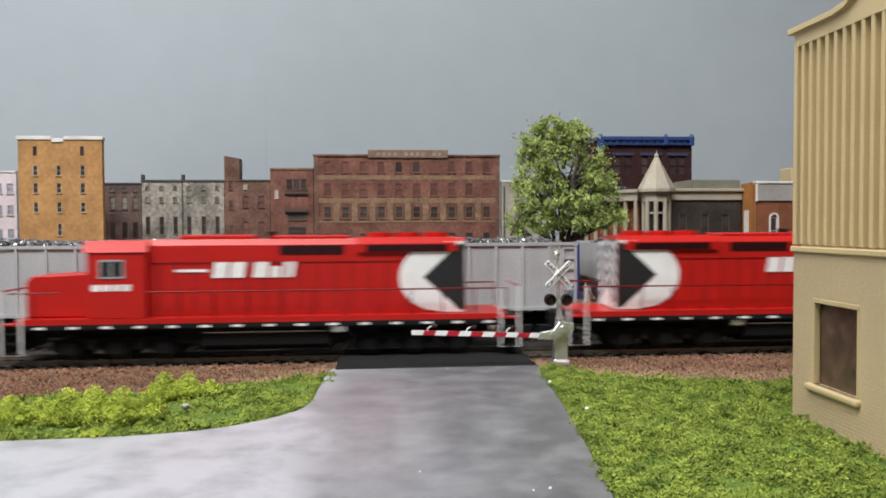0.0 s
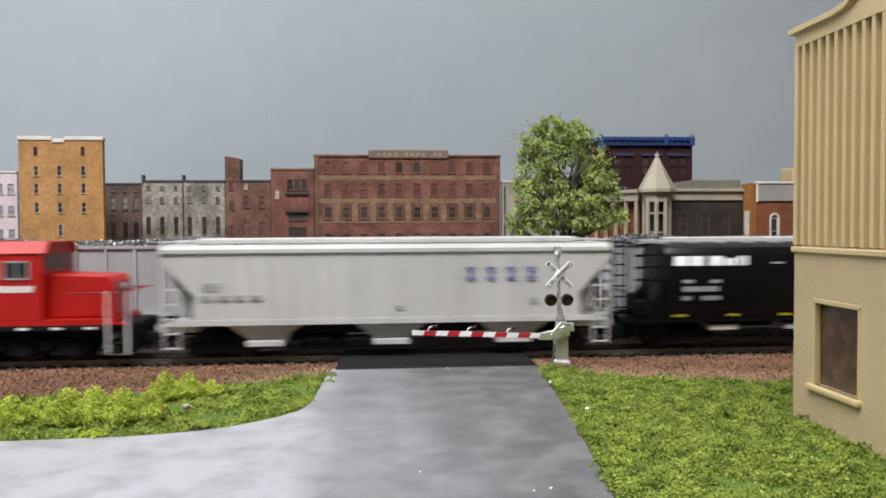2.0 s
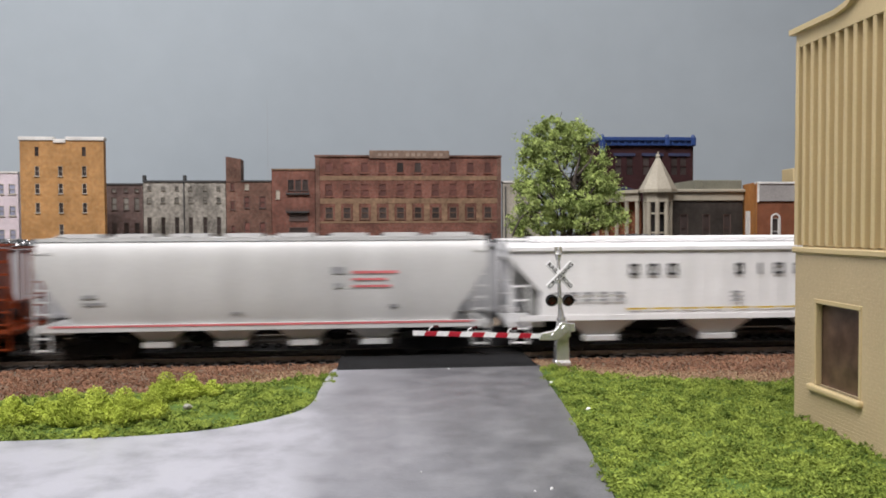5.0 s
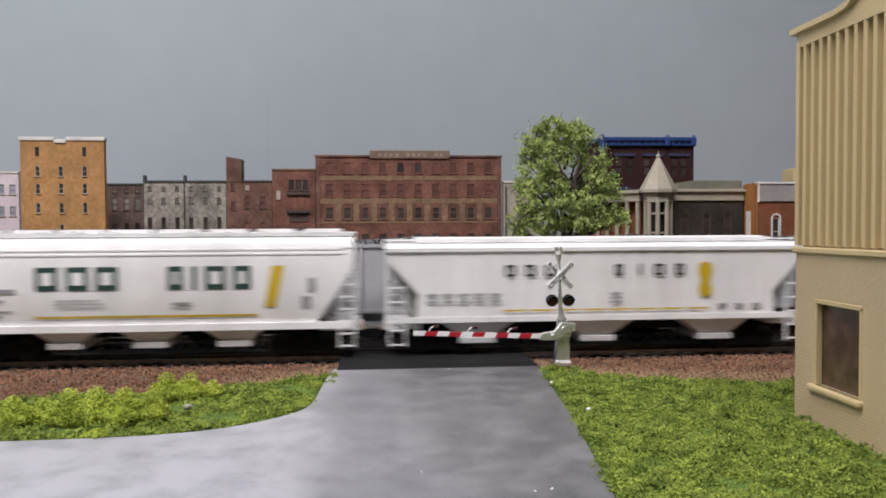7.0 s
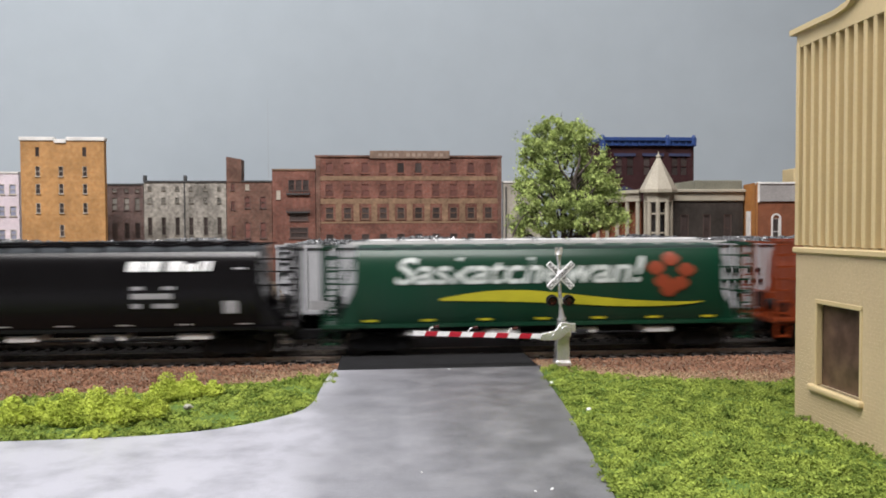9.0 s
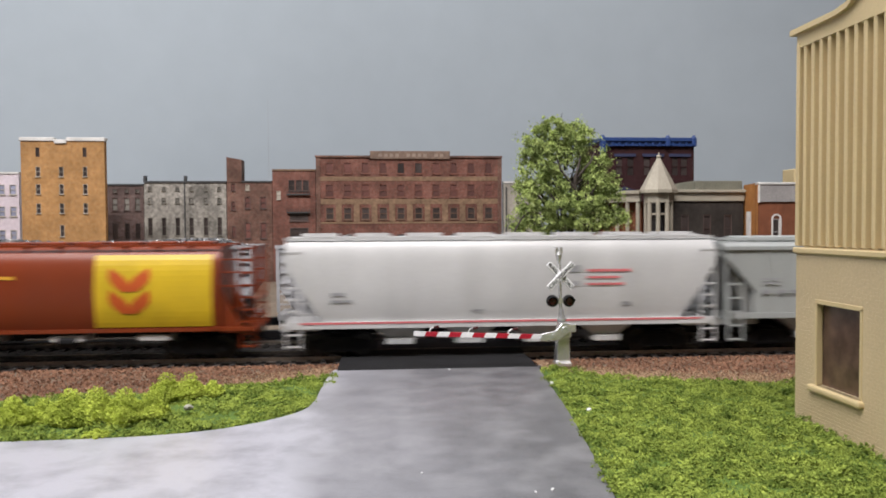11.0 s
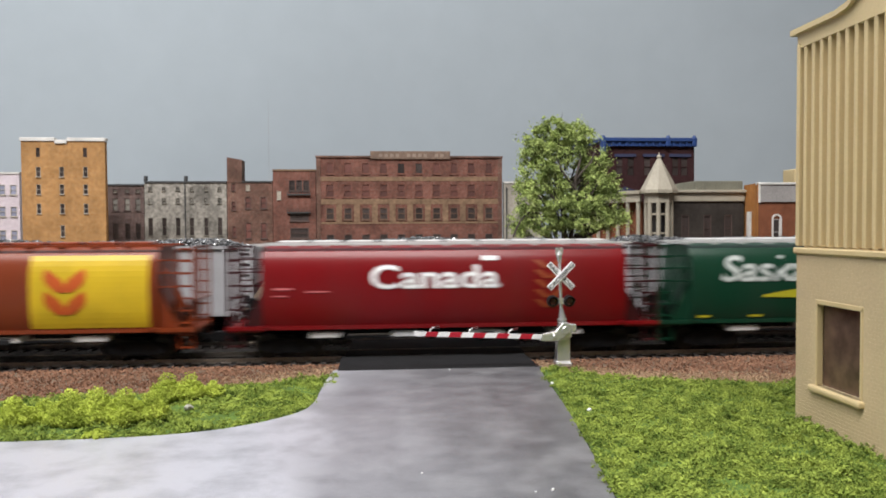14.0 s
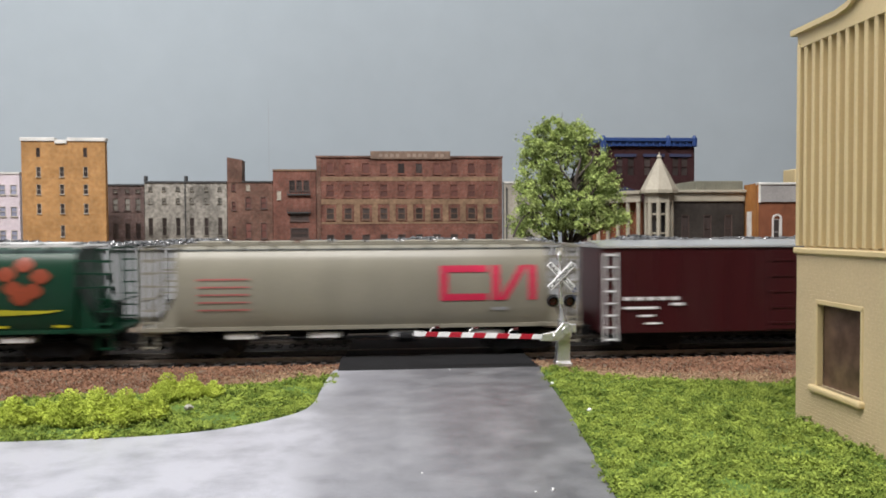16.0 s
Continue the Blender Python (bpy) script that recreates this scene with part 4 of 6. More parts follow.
def turn_end_for_end(car):
    """The same locomotive with its cab at the other end."""
    for ob in car.children_recursive:
        if ob.data.users == 1:
            for v in ob.data.vertices:
                v.co.x = -v.co.x
            ob.data.flip_normals()
        elif ob.parent == car:
            m = ob.matrix_basis.copy()
            ob.matrix_basis = Matrix.Translation((-m.translation.x, 0, 0)) @ (pose(0, 0, 0, 0, 0, 180) @ m.to_3x3().to_4x4())


def loco_marks(car, name_x, cab_x, dash):
    spec = [(5, 1), (-0.8, 0), (5, 1), (-3, 0), (5, 1), (-0.8, 0), (3.6, 0.72), (-0.8, 0), (1.6, 1), (-0.8, 0), (1.6, 1)]
    blocks(car, WHITE, flat(13.35), name_x - 18, name_x + 17, 35.8, 42.6, spec, 0.16, 0.25)
    marks(car, flat(17.4), [(WHITE, [(cab_x + k * 4.2, cab_x + k * 4.2 + 3.4, 30.8, 33.6, 0.1, 0.2) for k in range(4)])])
    if dash:
        marks(car, flat(13.35), [(WHITE, [(-41, -27, 38.4, 39.6, 0, 0.25)])])

# ---- the moving train: (car, place of its middle along the track at the start) ----
TRAIN = []


def grey_lines(x, z, n, w, material=GREYINK):
    return (material, [(x + 0.3 * (i % 2), x + w - 1.2 * (i % 3), z - i * 1.7, z - i * 1.7 + 0.8) for i in range(n)])


def make_train():
    loco = locomotive("red diesel locomotive with white half-round end panel")
    loco_marks(loco, -7, -74.5, True)
    TRAIN.append((loco, -0.048))
    loco = locomotive("red diesel locomotive coupled with its cab to the cars")
    turn_end_for_end(loco)
    loco_marks(loco, 3.3, 56.5, False)
    TRAIN.append((loco, 0.194))
    # pale ribbed hopper, blue print
    for label, x, paintm in (("pale grey ribbed covered hopper with small blue letters", 0.418, P_LIGHT),
                             ("weathered grey-green ribbed covered hopper with blue print", 2.661, P_GREY)):
        car = ribbed_hopper(label, 99.5, paintm, P_SLOPE_SHADE, 19)
        f = flat(18.75)
        blue = []
        for k in range(4):
            q = 33 + k * 9.0
            blue += [(q, q + 4.6, 34.2, 35.4), (q, q + 4.6, 38.6, 39.8), (q + 1.6, q + 3.2, 35.4, 38.6)]
        marks(car, f, [(BLUEINK, blue), grey_lines(-82, 33, 2, 10), (GREYINK, [(-82 + i * 7, -77 + i * 7, 26.6, 28.4) for i in range(4)] + [(62, 65, 24, 26), (2, 6, 22, 23)])])
        TRAIN.append((car, x))
    # black cylindrical hoppers
    for label, x, wedge in (("black cylindrical grain hopper with white side lettering", 0.6252, False),
                            ("black cylindrical grain hopper with white and red end panel", 1.8388, True)):
        # P_LIGHT roof boards paint the bright highlight along the roof edge.
        car = cylinder_hopper(label, 97.0, P_BLACK, P_LIGHT if not wedge else P_BLACK, P_BLACK, P_LIGHT if wedge else MARKER)
        tx = -79 if not wedge else 26.5
        blocks(car, WHITE, cyl_surf, tx, tx + 35, 39.4, 43.6, [(5, 1), (-0.8, 0), (5, 1), (-2, 0), (5, 1), (-0.8, 0), (3.6, 0.75), (-0.8, 0), (1.6, 1), (-0.8, 0), (1.6, 1)], 0.2, 0.3)
        tx = -75 if not wedge else 28.5
        marks(car, cyl_surf, [(GREYINK, [(tx, tx + 5, 31.5, 33, 0, .25), (tx + 13, tx + 18, 31.5, 33, 0, .25), (tx, tx + 17, 27.6, 30, 0, .25), (tx, tx + 4, 23.6, 25.6, 0, .25),
                                         (tx + 9, tx + 18, 23.6, 25.6, 0, .25), (tx + 43, tx + 48, 40, 40.8, 0, .25), (tx + 75, tx + 83, 22, 26, 0, .25), (67, 73, 21, 26.5, 0, .25)])])
        if wedge:
            tank = 97 - 15.5
            bm = bmesh.new()
            rows = []
            for i in range(21):
                z = 17.0 + (46.4 - 17.0) * i / 20
                u = (z - 31.7) / 14.7
                rows.append((z, -tank + 1.3, -tank + 28.0 - 16 * (1 - math.sqrt(max(0, 1 - u * u)))))
            strips(bm, cyl_surf, rows, 0.22)
            part("white_panel", bm, WHITE, car, "white half-round end panel")
            bm = bmesh.new()
            rows = [(17.6 + 28.2 * i / 20, -tank + 1.35, -tank + 2.5 + 13.5 * (1 - abs(i / 10 - 1))) for i in range(21)]
            strips(bm, cyl_surf, rows, 0.4)
            part("red_wedge", bm, REDINK, car, "crimson wedge on the white panel")
        TRAIN.append((car, x))
    # orange-brown cars with the yellow panel
    for x in (0.8305, 2.2533, 2.8645):
        car = cylinder_hopper("orange-brown cylindrical grain hopper with yellow wheat panel", 98.0, P_ORANGE, P_ORANGE, P_ORANGE)
        bm = bmesh.new()
        patch(bm, cyl_surf, 30.5, 79.5, 15.6, 46.6, 0, 14, 0.2)
        part("yellow_panel", bm, YELLOW, car, "yellow end panel")
        for z0 in (21.5, 31.0):
            for s in (-1, 1):
                bm = bmesh.new()
                rows = []
                for i in range(9):
                    z = z0 + i * 1.3
                    u = i / 8
                    c = 45 + s * (1.6 + 6.4 * u)
                    e = 3.6 * math.sin(math.pi * min(1, u * 0.9 + 0.12))
                    rows.append((z, c - e, c + e))
                strips(bm, cyl_surf, rows, 0.42)
                part("wheat_emblem_leaf", bm, WARMRED, car, "orange-red wheat emblem leaf")
        marks(car, cyl_surf, [(DULLYELLOW, [(-76.5, -72, 33.5, 38, 0, .22), (-71.5, -66, 34.2, 37.4, 0, .22), (-57, -37, 36.6, 38.0, 0, .22), (-29, -2, 36.6, 38.0, 0, .22), (-57, -38, 33.6, 34.8, 0, .22),
                                        (-29, -10, 33.6, 34.8, 0, .22)])])
        TRAIN.append((car, x))
    # pale smooth hoppers with the rose stripe
    for x in (1.0355, 2.4605):
        car, surf = smooth_hopper("pale grey smooth-sided hopper with thin red stripe", 98.5, P_LIGHT, P_SLOPE_SHADE, 54.0, PINKINK, 4)
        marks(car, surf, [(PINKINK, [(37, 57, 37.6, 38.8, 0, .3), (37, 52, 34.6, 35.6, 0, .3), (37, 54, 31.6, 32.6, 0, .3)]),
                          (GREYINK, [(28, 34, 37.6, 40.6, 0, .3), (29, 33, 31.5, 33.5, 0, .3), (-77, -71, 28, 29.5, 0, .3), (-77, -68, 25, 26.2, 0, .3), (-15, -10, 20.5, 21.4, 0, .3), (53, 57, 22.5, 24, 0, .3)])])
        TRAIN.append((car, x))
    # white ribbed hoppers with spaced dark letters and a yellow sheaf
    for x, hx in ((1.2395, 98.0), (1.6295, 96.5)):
        car = ribbed_hopper("white ribbed covered hopper with dark letters and yellow sheaf", hx, P_WHITE, P_SLOPE_SHADE, 19)
        letters = []
        for q, w in ((-43, 4.8), (-34, 4.8), (-25, 4.8), (7, 3.6), (18, 1.2), (25, 4.8), (35, 4.2)):
            letters += [(q, q + 1.2, 35.5, 40.7)]
            if w > 2:
                letters += [(q + w - 1.2, q + w, 35.5, 40.7), (q + 1.2, q + w - 1.2, 35.5, 36.6), (q + 1.2, q + w - 1.2, 39.6, 40.7)]
        marks(car, flat(18.75), [(INK, letters), (YELLOW, [(-44 + i * 12, -33.5 + i * 12, 20.0, 20.8) for i in range(8)]),
                                 (GREYINK, [(-78 + i * 7, -73 + i * 7, 27 - j * 3, 28.2 - j * 3) for i in range(5) for j in range(2)] + [(5, 10, 27 - j * 2, 28 - j * 2) for j in range(3)] +
                                  [(55 + i * 8, 59 + i * 8, 20.4, 22.4) for i in range(3)])])
        bm = bmesh.new()
        strips(bm, flat(18.75), [(25.6 + i * 1.05, 49 - w, 49 + w) for i, w in enumerate((1.6, 2.4, 2.9, 3.1, 3.0, 2.7, 2.4, 2.3, 2.4, 2.7, 3.0, 3.2, 3.2, 3.0, 2.6, 1.8))], 0.2)
        part("sheaf_emblem", bm, YELLOW, car, "yellow sheaf emblem")
        TRAIN.append((car, x))
    # tall white hopper with large dark letters
    car, surf = smooth_hopper("tall white smooth-sided hopper with large dark green letters", 89.5, P_WHITE, P_SLOPE_SHADE, 56.0, None, 3)
    for q, w in ((-46, 9.4), (-33.5, 9.4), (-21.5, 9.4), (8.5, 6.5), (18.5, 2.2), (24, 9), (36, 7.5)):
        marks(car, surf, [(GREENINK, [(q, q + w, 31.5, 41.5, 0, 0.25)])])
        if w > 3:
            marks(car, surf, [(P_WHITE, [(q + 2.3, q + w - 2.3, 33.8, 39.2, 0, 0.4)])])
    marks(car, surf, [(YELLOW, [(49, 54, 23.5, 41.5, 0.2, .3), (-47, 46, 19.6, 20.6, 0, .3)]),
                      (GREYINK, [(-73, -54, 30.4, 32.4, 0, .3), (-70, -59, 26.6, 28, 0, .3), (-72, -56, 22.4, 23.2, 0, .3), (-72, -60, 20.2, 21, 0, .3), (-38, -20, 27, 27.5, 0, .3), (-38, -18, 25.4, 25.9, 0, .3),
                                 (-38, -18, 23.8, 24.3, 0, .3), (10, 18, 25, 26, 0, .3), (10, 18, 23.4, 24, 0, .3), (68, 71, 30, 36, 0, .3), (65, 69, 23, 28, 0, .3)])])
    TRAIN.append((car, 1.4320))
    # green cars
    for x in (2.0457, 3.2637):
        # Light grey roof parts stand for the whitish glint on top.
        car = cylinder_hopper("green cylindrical grain hopper with white name and yellow wave", 98.5 if x < 3 else 95, P_GREEN, P_LIGHT, P_GREEN, MARKER)
        word(car, "Saskatchewan!", cyl_surf, -66, 47, 32.4, 12.0, SOFTWHITE, 0.25, "white slanted lettering on green")
        bm = bmesh.new()
        n = 24
        rings = []
        for i in range(n + 1):
            u = i / n
            x0 = -46 + 120 * u
            zc = 25.2 + 2.6 * math.sin(u * 5.0 + 0.2) * (1 - u) ** 0.4 - 1.6 * u
            h = 2.6 * math.sin(math.pi * min(1, u * 1.6 + 0.06)) if u < 0.3 else 2.6 * (1 - (u - 0.3) / 0.7) ** 0.7 + 0.15
            rings.append((x0, zc - h, zc + h))
        prev = None
        for x0, a, b in rings:
            cur = (bm.verts.new((x0, -cyl_surf(a) - 0.3, a)), bm.verts.new((x0, -cyl_surf(b) - 0.3, b)))
            if prev:
                bm.faces.new((prev[0], cur[0], cur[1], prev[1]))
            prev = cur
        part("wave_stripe", bm, WAVE, car, "yellow wave stripe")
        for cx, cz in ((52, 39), (59, 43), (66, 38), (55, 33), (63, 32), (58, 29)):
            bm = bmesh.new()
            strips(bm, cyl_surf, [(cz - 3.2 + 6.4 * i / 8, cx - 4.2 * math.sin(math.pi * (i + 0.5) / 9), cx + 4.2 * math.sin(math.pi * (i + 0.5) / 9)) for i in range(9)], 0.3 + 0.01 * cx - 0.4)
            part("emblem_petal", bm, LILY, car, "orange-red flower emblem petal")
        TRAIN.append((car, x))
    # red car
    # Roof in P_LIGHT: the highlight of the roof line put into the colour.
    car = cylinder_hopper("red cylindrical grain hopper with white name lettering", 96.5, P_RED, P_LIGHT, P_MAROON)
    word(car, "Canada", cyl_surf, -34, 23, 31.0, 10.5, WHITE, 0.0, "white serif-like lettering on red")
    bm = bmesh.new()
    patch(bm, cyl_surf, 15.5, 19.0, 43.2, 45.2, 0, 3, 0.3)
    patch(bm, cyl_surf, 19.3, 22.4, 43.2, 45.2, 0, 3, 0.3)
    part("flag_mark", bm, WHITE, car, "small white flag over the lettering")
    for k in range(5):
        for s in (-1, 1):
            bm = bmesh.new()
            strips(bm, cyl_surf, [(22 + k * 4.4 + i * 0.9, 44 + s * (1 + i * 1.1), 44 + s * (1 + i * 1.1) + 3.2) for i in range(5)], 0.25)
            part("wheat_emblem_leaf", bm, OCHRE, car, "dull ochre wheat emblem leaf")
    marks(car, cyl_surf, [(PINKINK, [(-76, -68, 31, 31.8, 0, .25), (-76, -70, 28, 28.6, 0, .25), (-62, -52, 29.8, 30.4, 0, .25)])])
    TRAIN.append((car, 3.0725))
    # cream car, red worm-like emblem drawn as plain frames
    car = cylinder_hopper("cream-grey cylindrical grain hopper with red block emblem", 96.5, P_CREAM, P_CREAM, P_CREAM)
    E1 = 33.0
    marks(car, cyl_surf, [(REDINK, [(E1, E1 + 21, 38.0, 41.0, 0, .25), (E1, E1 + 3.4, 25.5, 41.0, 0, .27), (E1, E1 + 21, 25.5, 28.5, 0, .25),
                                    (E1 + 23, E1 + 26.4, 25.5, 41.0, 0, .25), (E1 + 26, E1 + 29.4, 25.5, 41.0, 0.62, .27), (E1 + 39.5, E1 + 42.9, 25.5, 41.0, 0, .25)]),
                          (DULLROSE, [(-72, -50, 35.5 - i * 3.3, 36.1 - i * 3.3, 0, .25) for i in range(5)]), (GREYINK, [(56, 63, 21, 22.4, 0, .25)])])
    TRAIN.append((car, 3.4662))
    car = box_car("dark maroon box car with pale roof and small white marks", 92.0, P_MAROON)
    TRAIN.append((car, 3.664))


# Grey that carries the shade of the car ends in its colour.
P_SLOPE_SHADE = paint("dull_grey_car_paint", (0.29, 0.29, 0.28))
GREENINK = mat("dark_green_print", (0.02, 0.055, 0.045), 0.5, bump=0.0)
LILY = mat("dull_red_print", (0.21, 0.036, 0.012), 0.5, bump=0.0)
WAVE = mat("dull_yellow_wave", (0.44, 0.41, 0.02), 0.5, bump=0.0)
SOFTWHITE = mat("worn_white_lettering", (0.50, 0.53, 0.51), 0.5, grain=500, vary=0.12, bump=0.0)
DULLROSE = mat("dull_rose_lines", (0.38, 0.10, 0.095), 0.5, bump=0.0)
OCHRE = mat("ochre_print", (0.26, 0.05, 0.012), 0.5, bump=0.0)

# distance run by the train (metres) at each time (seconds)
RUN = [(0.0, 0.0), (0.5, 0.0975), (1.0, 0.2047), (1.5, 0.305), (2.0, 0.4135), (2.5, 0.5238), (3.0, 0.6371), (3.5, 0.7438), (4.0, 0.8599),
       (6.5, 1.4177), (7.0, 1.5319), (7.5, 1.6393), (8.0, 1.7567), (8.5, 1.8633), (9.0, 1.974), (11.5, 2.5152), (12.0, 2.6256), (12.5, 2.7302),
       (13.0, 2.8324), (13.5, 2.9341), (14.0, 3.0437), (14.5, 3.1505), (15.0, 3.2633), (15.5, 3.3679), (16.0, 3.4738)]
make_train()


# ---- standing coal train on the rear track ----
def coal_hopper(x0, x1):
    half = (x1 - x0) / 2
    car = thing("coal_hopper_car", "silver-grey ribbed hopper car heaped with coal", "hopper car", "standing coal cars", m=pose((x0 + half) * 0.001, BACK_Y, 0))
    bm = bmesh.new()
    for y in (-17.6, 16.8):
        prism_y(bm, [(-half, 49), (half, 49), (half, 30), (half - 10, 15), (-half + 10, 15), (-half, 30)], y, y + 0.8)
    bx(bm, -half, -half + 0.8, -16.8, 16.8, 30, 48.5)
    bx(bm, half - 0.8, half, -16.8, 16.8, 30, 48.5)
    bx(bm, -half + 10, half - 10, -16.8, 16.8, 15, 16)
    part("body", bm, P_SILVER, car)
    bm = bmesh.new()
    for y in (-18.4, 17.2):
        bx(bm, -half - 0.3, half + 0.3, y, y + 1.2, 47.6, 49.2)
        bx(bm, -half + 6, half - 6, y, y + 1.2, 14.2, 16)
    part("top_chord", bm, P_SILVER, car)

    def make(b):
        bx(b, -0.7, 0.7, -18.3, -17.5, 15.5, 48)
    me = shared("rib/coal", make, P_SILVER)
    n = 12
    for i in range(n):
        hang("rib", me, car, m=pose((-half + 1 + (2 * half - 2) * i / (n - 1)) * 0.001, 0, 0))
    for s in (-1, 1):
        bm = bmesh.new()
        prism_y(bm, [(s * half, 32), (s * (half - 24), 13), (s * (half - 27), 13), (s * (half - 3), 32)], -16.5, 16.5)
        part("slope_sheet", bm, P_SILVER, car)
        ladder(car, s * (half - 4.5), -18.0, 8, 47, 6.5, P_SILVER, "coal")
        freight_truck(car, s * (half - 20))
        coupler(car, s * half, s)
        bm = bmesh.new()
        bx(bm, min(s * half, s * (half - 12)), max(s * half, s * (half - 12)), -14, 14, 11, 14)
        part("end_sill", bm, P_SILVER, car)
    underbody(car, half, 15.0, 3, P_SILVER, 14.5)
    marks(car, flat(18.3), [(INK, [(-2 - 8, -2 - 5, 33, 35.4), (-6, -3, 33, 35.4), (2, 5, 33, 35.4), (6, 9, 33, 35.4)] + [(-12 + i * 4, -9.6 + i * 4, 27.5, 29.6) for i in range(6)] + [(-4, -1, 20, 22)])])

    def heap(g, n):
        x = g.uniform(-half + 2, half - 2, n)
        y = g.uniform(-16, 16, n)
        e = np.clip((half - 2 - np.abs(x)) / 16, 0, 1) ** 0.7 * np.clip((16.5 - np.abs(y)) / 12, 0, 1) ** 0.6
        return np.stack([x, y, 46.9 + 4.8 * e * (0.8 + 0.3 * wave(x, y, 9, x0)) + g.uniform(-0.4, 0.8, n)], 1)
    load = grains("coal_load", 3200, heap, (0.6, 1.3), COAL, "heaped black coal load in the car", "coal")
    load["kind"] = ""
    load["group"] = "coal loads"
    load.matrix_basis = pose((x0 + half) * 0.001, BACK_Y, 0)
    bm = bmesh.new()
    bx(bm, -half + 1, half - 1, -16.6, 16.6, 40, 46.4)
    part("load_bed", bm, BLACK, car, "dark inside of the car")


for a in (-385, -219, -53, 113, 279):
    coal_hopper(a, a + 155)


# ---- crossing signal ----
def crossing_signal():
    s = thing("crossing_signal", "silver level-crossing signal with lowered striped gate", "crossing signal", m=pose(0.0752, 0.3033, 0))
    bm = bmesh.new()
    loft(bm, [[(-3.5, -3.2, -0.5), (3.5, -3.2, -0.5), (3.5, 3.2, -0.5), (-3.5, 3.2, -0.5)], [(-3.5, -3.2, 1.2), (3.5, -3.2, 1.2), (3.5, 3.2, 1.2), (-3.5, 3.2, 1.2)],
              [(-2.9, -2.5, 1.7), (2.9, -2.5, 1.7), (2.9, 2.5, 1.7), (-2.9, 2.5, 1.7)], [(-2.3, -2.2, 14), (2.7, -2.2, 14), (2.7, 2.2, 14), (-2.3, 2.2, 14)],
              [(-1.7, -1.8, 18), (2.1, -1.8, 18), (2.1, 1.8, 18), (-1.7, 1.8, 18)]])
    bevel(bm, 0.3)
    part("base_box", bm, SILVER, s, "silver cast base")
    bm = bmesh.new()
    rod(bm, (0, 0, 17), (-0.5, 0, 23.5), 2.0, 0.9, 14)
    rod(bm, (-0.1, 0, 18.6), (-0.2, 0, 19.4), 2.1, 2.1, 14)
    rod(bm, (-0.6, 0, 23), (-1.3, 0, 44), 0.8, 0.75, 12)
    part("mast", bm, SILVER, s, "silver mast")
    bm = bmesh.new()
    rod(bm, (-1.4, 0, 43.5), (-1.45, 0, 46), 1.0, 1.4, 12)
    rod(bm, (-1.45, 0, 46), (-1.45, 0, 48.2), 1.5, 0.6, 12)
    bx(bm, -3.0, -1.7, -0.7, 0.7, 46.6, 49.2)
    bx(bm, -1.2, 0.1, -0.7, 0.7, 46.6, 49.2)
    part("bell", bm, SILVER, s, "silver bell on top")
    # crossbuck
    for k, a in enumerate((45, -45)):
        bm = bmesh.new()
        bx(bm, -7.3, 7.3, -0.35, 0.35, -1.3, 1.3)
        bevel(bm, 0.15)
        arm = part("crossbuck_board", bm, WHITE, s, "white crossbuck board with black lettering")
        arm.matrix_basis = pose(-0.0010, -0.0014 - 0.0006 * k, 0.0374, 0, a, 0)
        for text, x0, x1 in ((("CROSSING", -7.0, 7.0),) if k else (("RAIL", -7.0, -1.6), ("ROAD", 1.6, 7.0))):
            word(arm, text, lambda z: 0.15, x0, x1, -0.8, 1.6, INK)
    for x in (-3.5, 3.5):
        bm = bmesh.new()
        rod(bm, (x - 0.8, -0.9, 26.8), (x - 0.8, 0.2, 26.8), 2.5, n=24)
        lamp = part("lamp_disc", bm, INK, s, "black signal lamp disc")
        bm = bmesh.new()
        rod(bm, (x - 0.8, -1.9, 26.8), (x - 0.8, -0.9, 26.8), 1.3, 1.9, 20)
        part("lens", bm, LENSRED, lamp, "dark red lens")
        bm = bmesh.new()
        for i in range(8):
            t0, t1 = math.pi * (i / 8), math.pi * ((i + 1) / 8)
            c0, s0, c1, s1 = math.cos(t0) * 2.2, math.sin(t0) * 2.2, math.cos(t1) * 2.2, math.sin(t1) * 2.2
            v = [bm.verts.new(p) for p in ((x - 0.8 + c0, -0.9, 26.8 + s0), (x - 0.8 + c1, -0.9, 26.8 + s1), (x - 0.8 + c1, -3.2, 26.8 + s1 * 0.9), (x - 0.8 + c0, -3.2, 26.8 + s0 * 0.9))]
            bm.faces.new(v)
        bmesh.ops.solidify(bm, geom=bm.faces[:], thickness=0.2)
        part("visor", bm, INK, lamp, "black visor hood")
    bm = bmesh.new()
    rod(bm, (-4.6, 0.3, 26.8), (3.1, 0.3, 26.8), 0.5, n=8)
    bx(bm, -2.0, 0.6, -0.9, 0.9, 25.6, 28.0)
    part("lamp_bracket", bm, SILVER, s)
    # gate mechanism and arm
    bm = bmesh.new()
    bx(bm, -1.8, 3.0, -4.2, -2.0, 12.0, 17.6)
    prism_y(bm, [(-10.5, 10.8), (-9.5, 13.6), (-4, 14.6), (-1, 18.2), (2, 17.5), (1, 13), (-3, 10.6)], -4.6, -2.8)
    prism_y(bm, [(3.0, 14), (4.9, 14), (4.9, 17.4), (3.0, 17.4)], -4.0, -1.0)
    rod(bm, (0.3, -5.0, 15), (0.3, -2.4, 15), 1.7, n=14)
    rod(bm, (-4.5, -4.9, 12.6), (-4.5, -2.4, 12.6), 1.0, n=12)
    bevel(bm, 0.2)
    part("gate_mechanism", bm, SILVER, s, "silver gate mechanism casting")
    x0, x1, za, zb = -62.6, -9.0, 14.6, 12.4
    n = 11
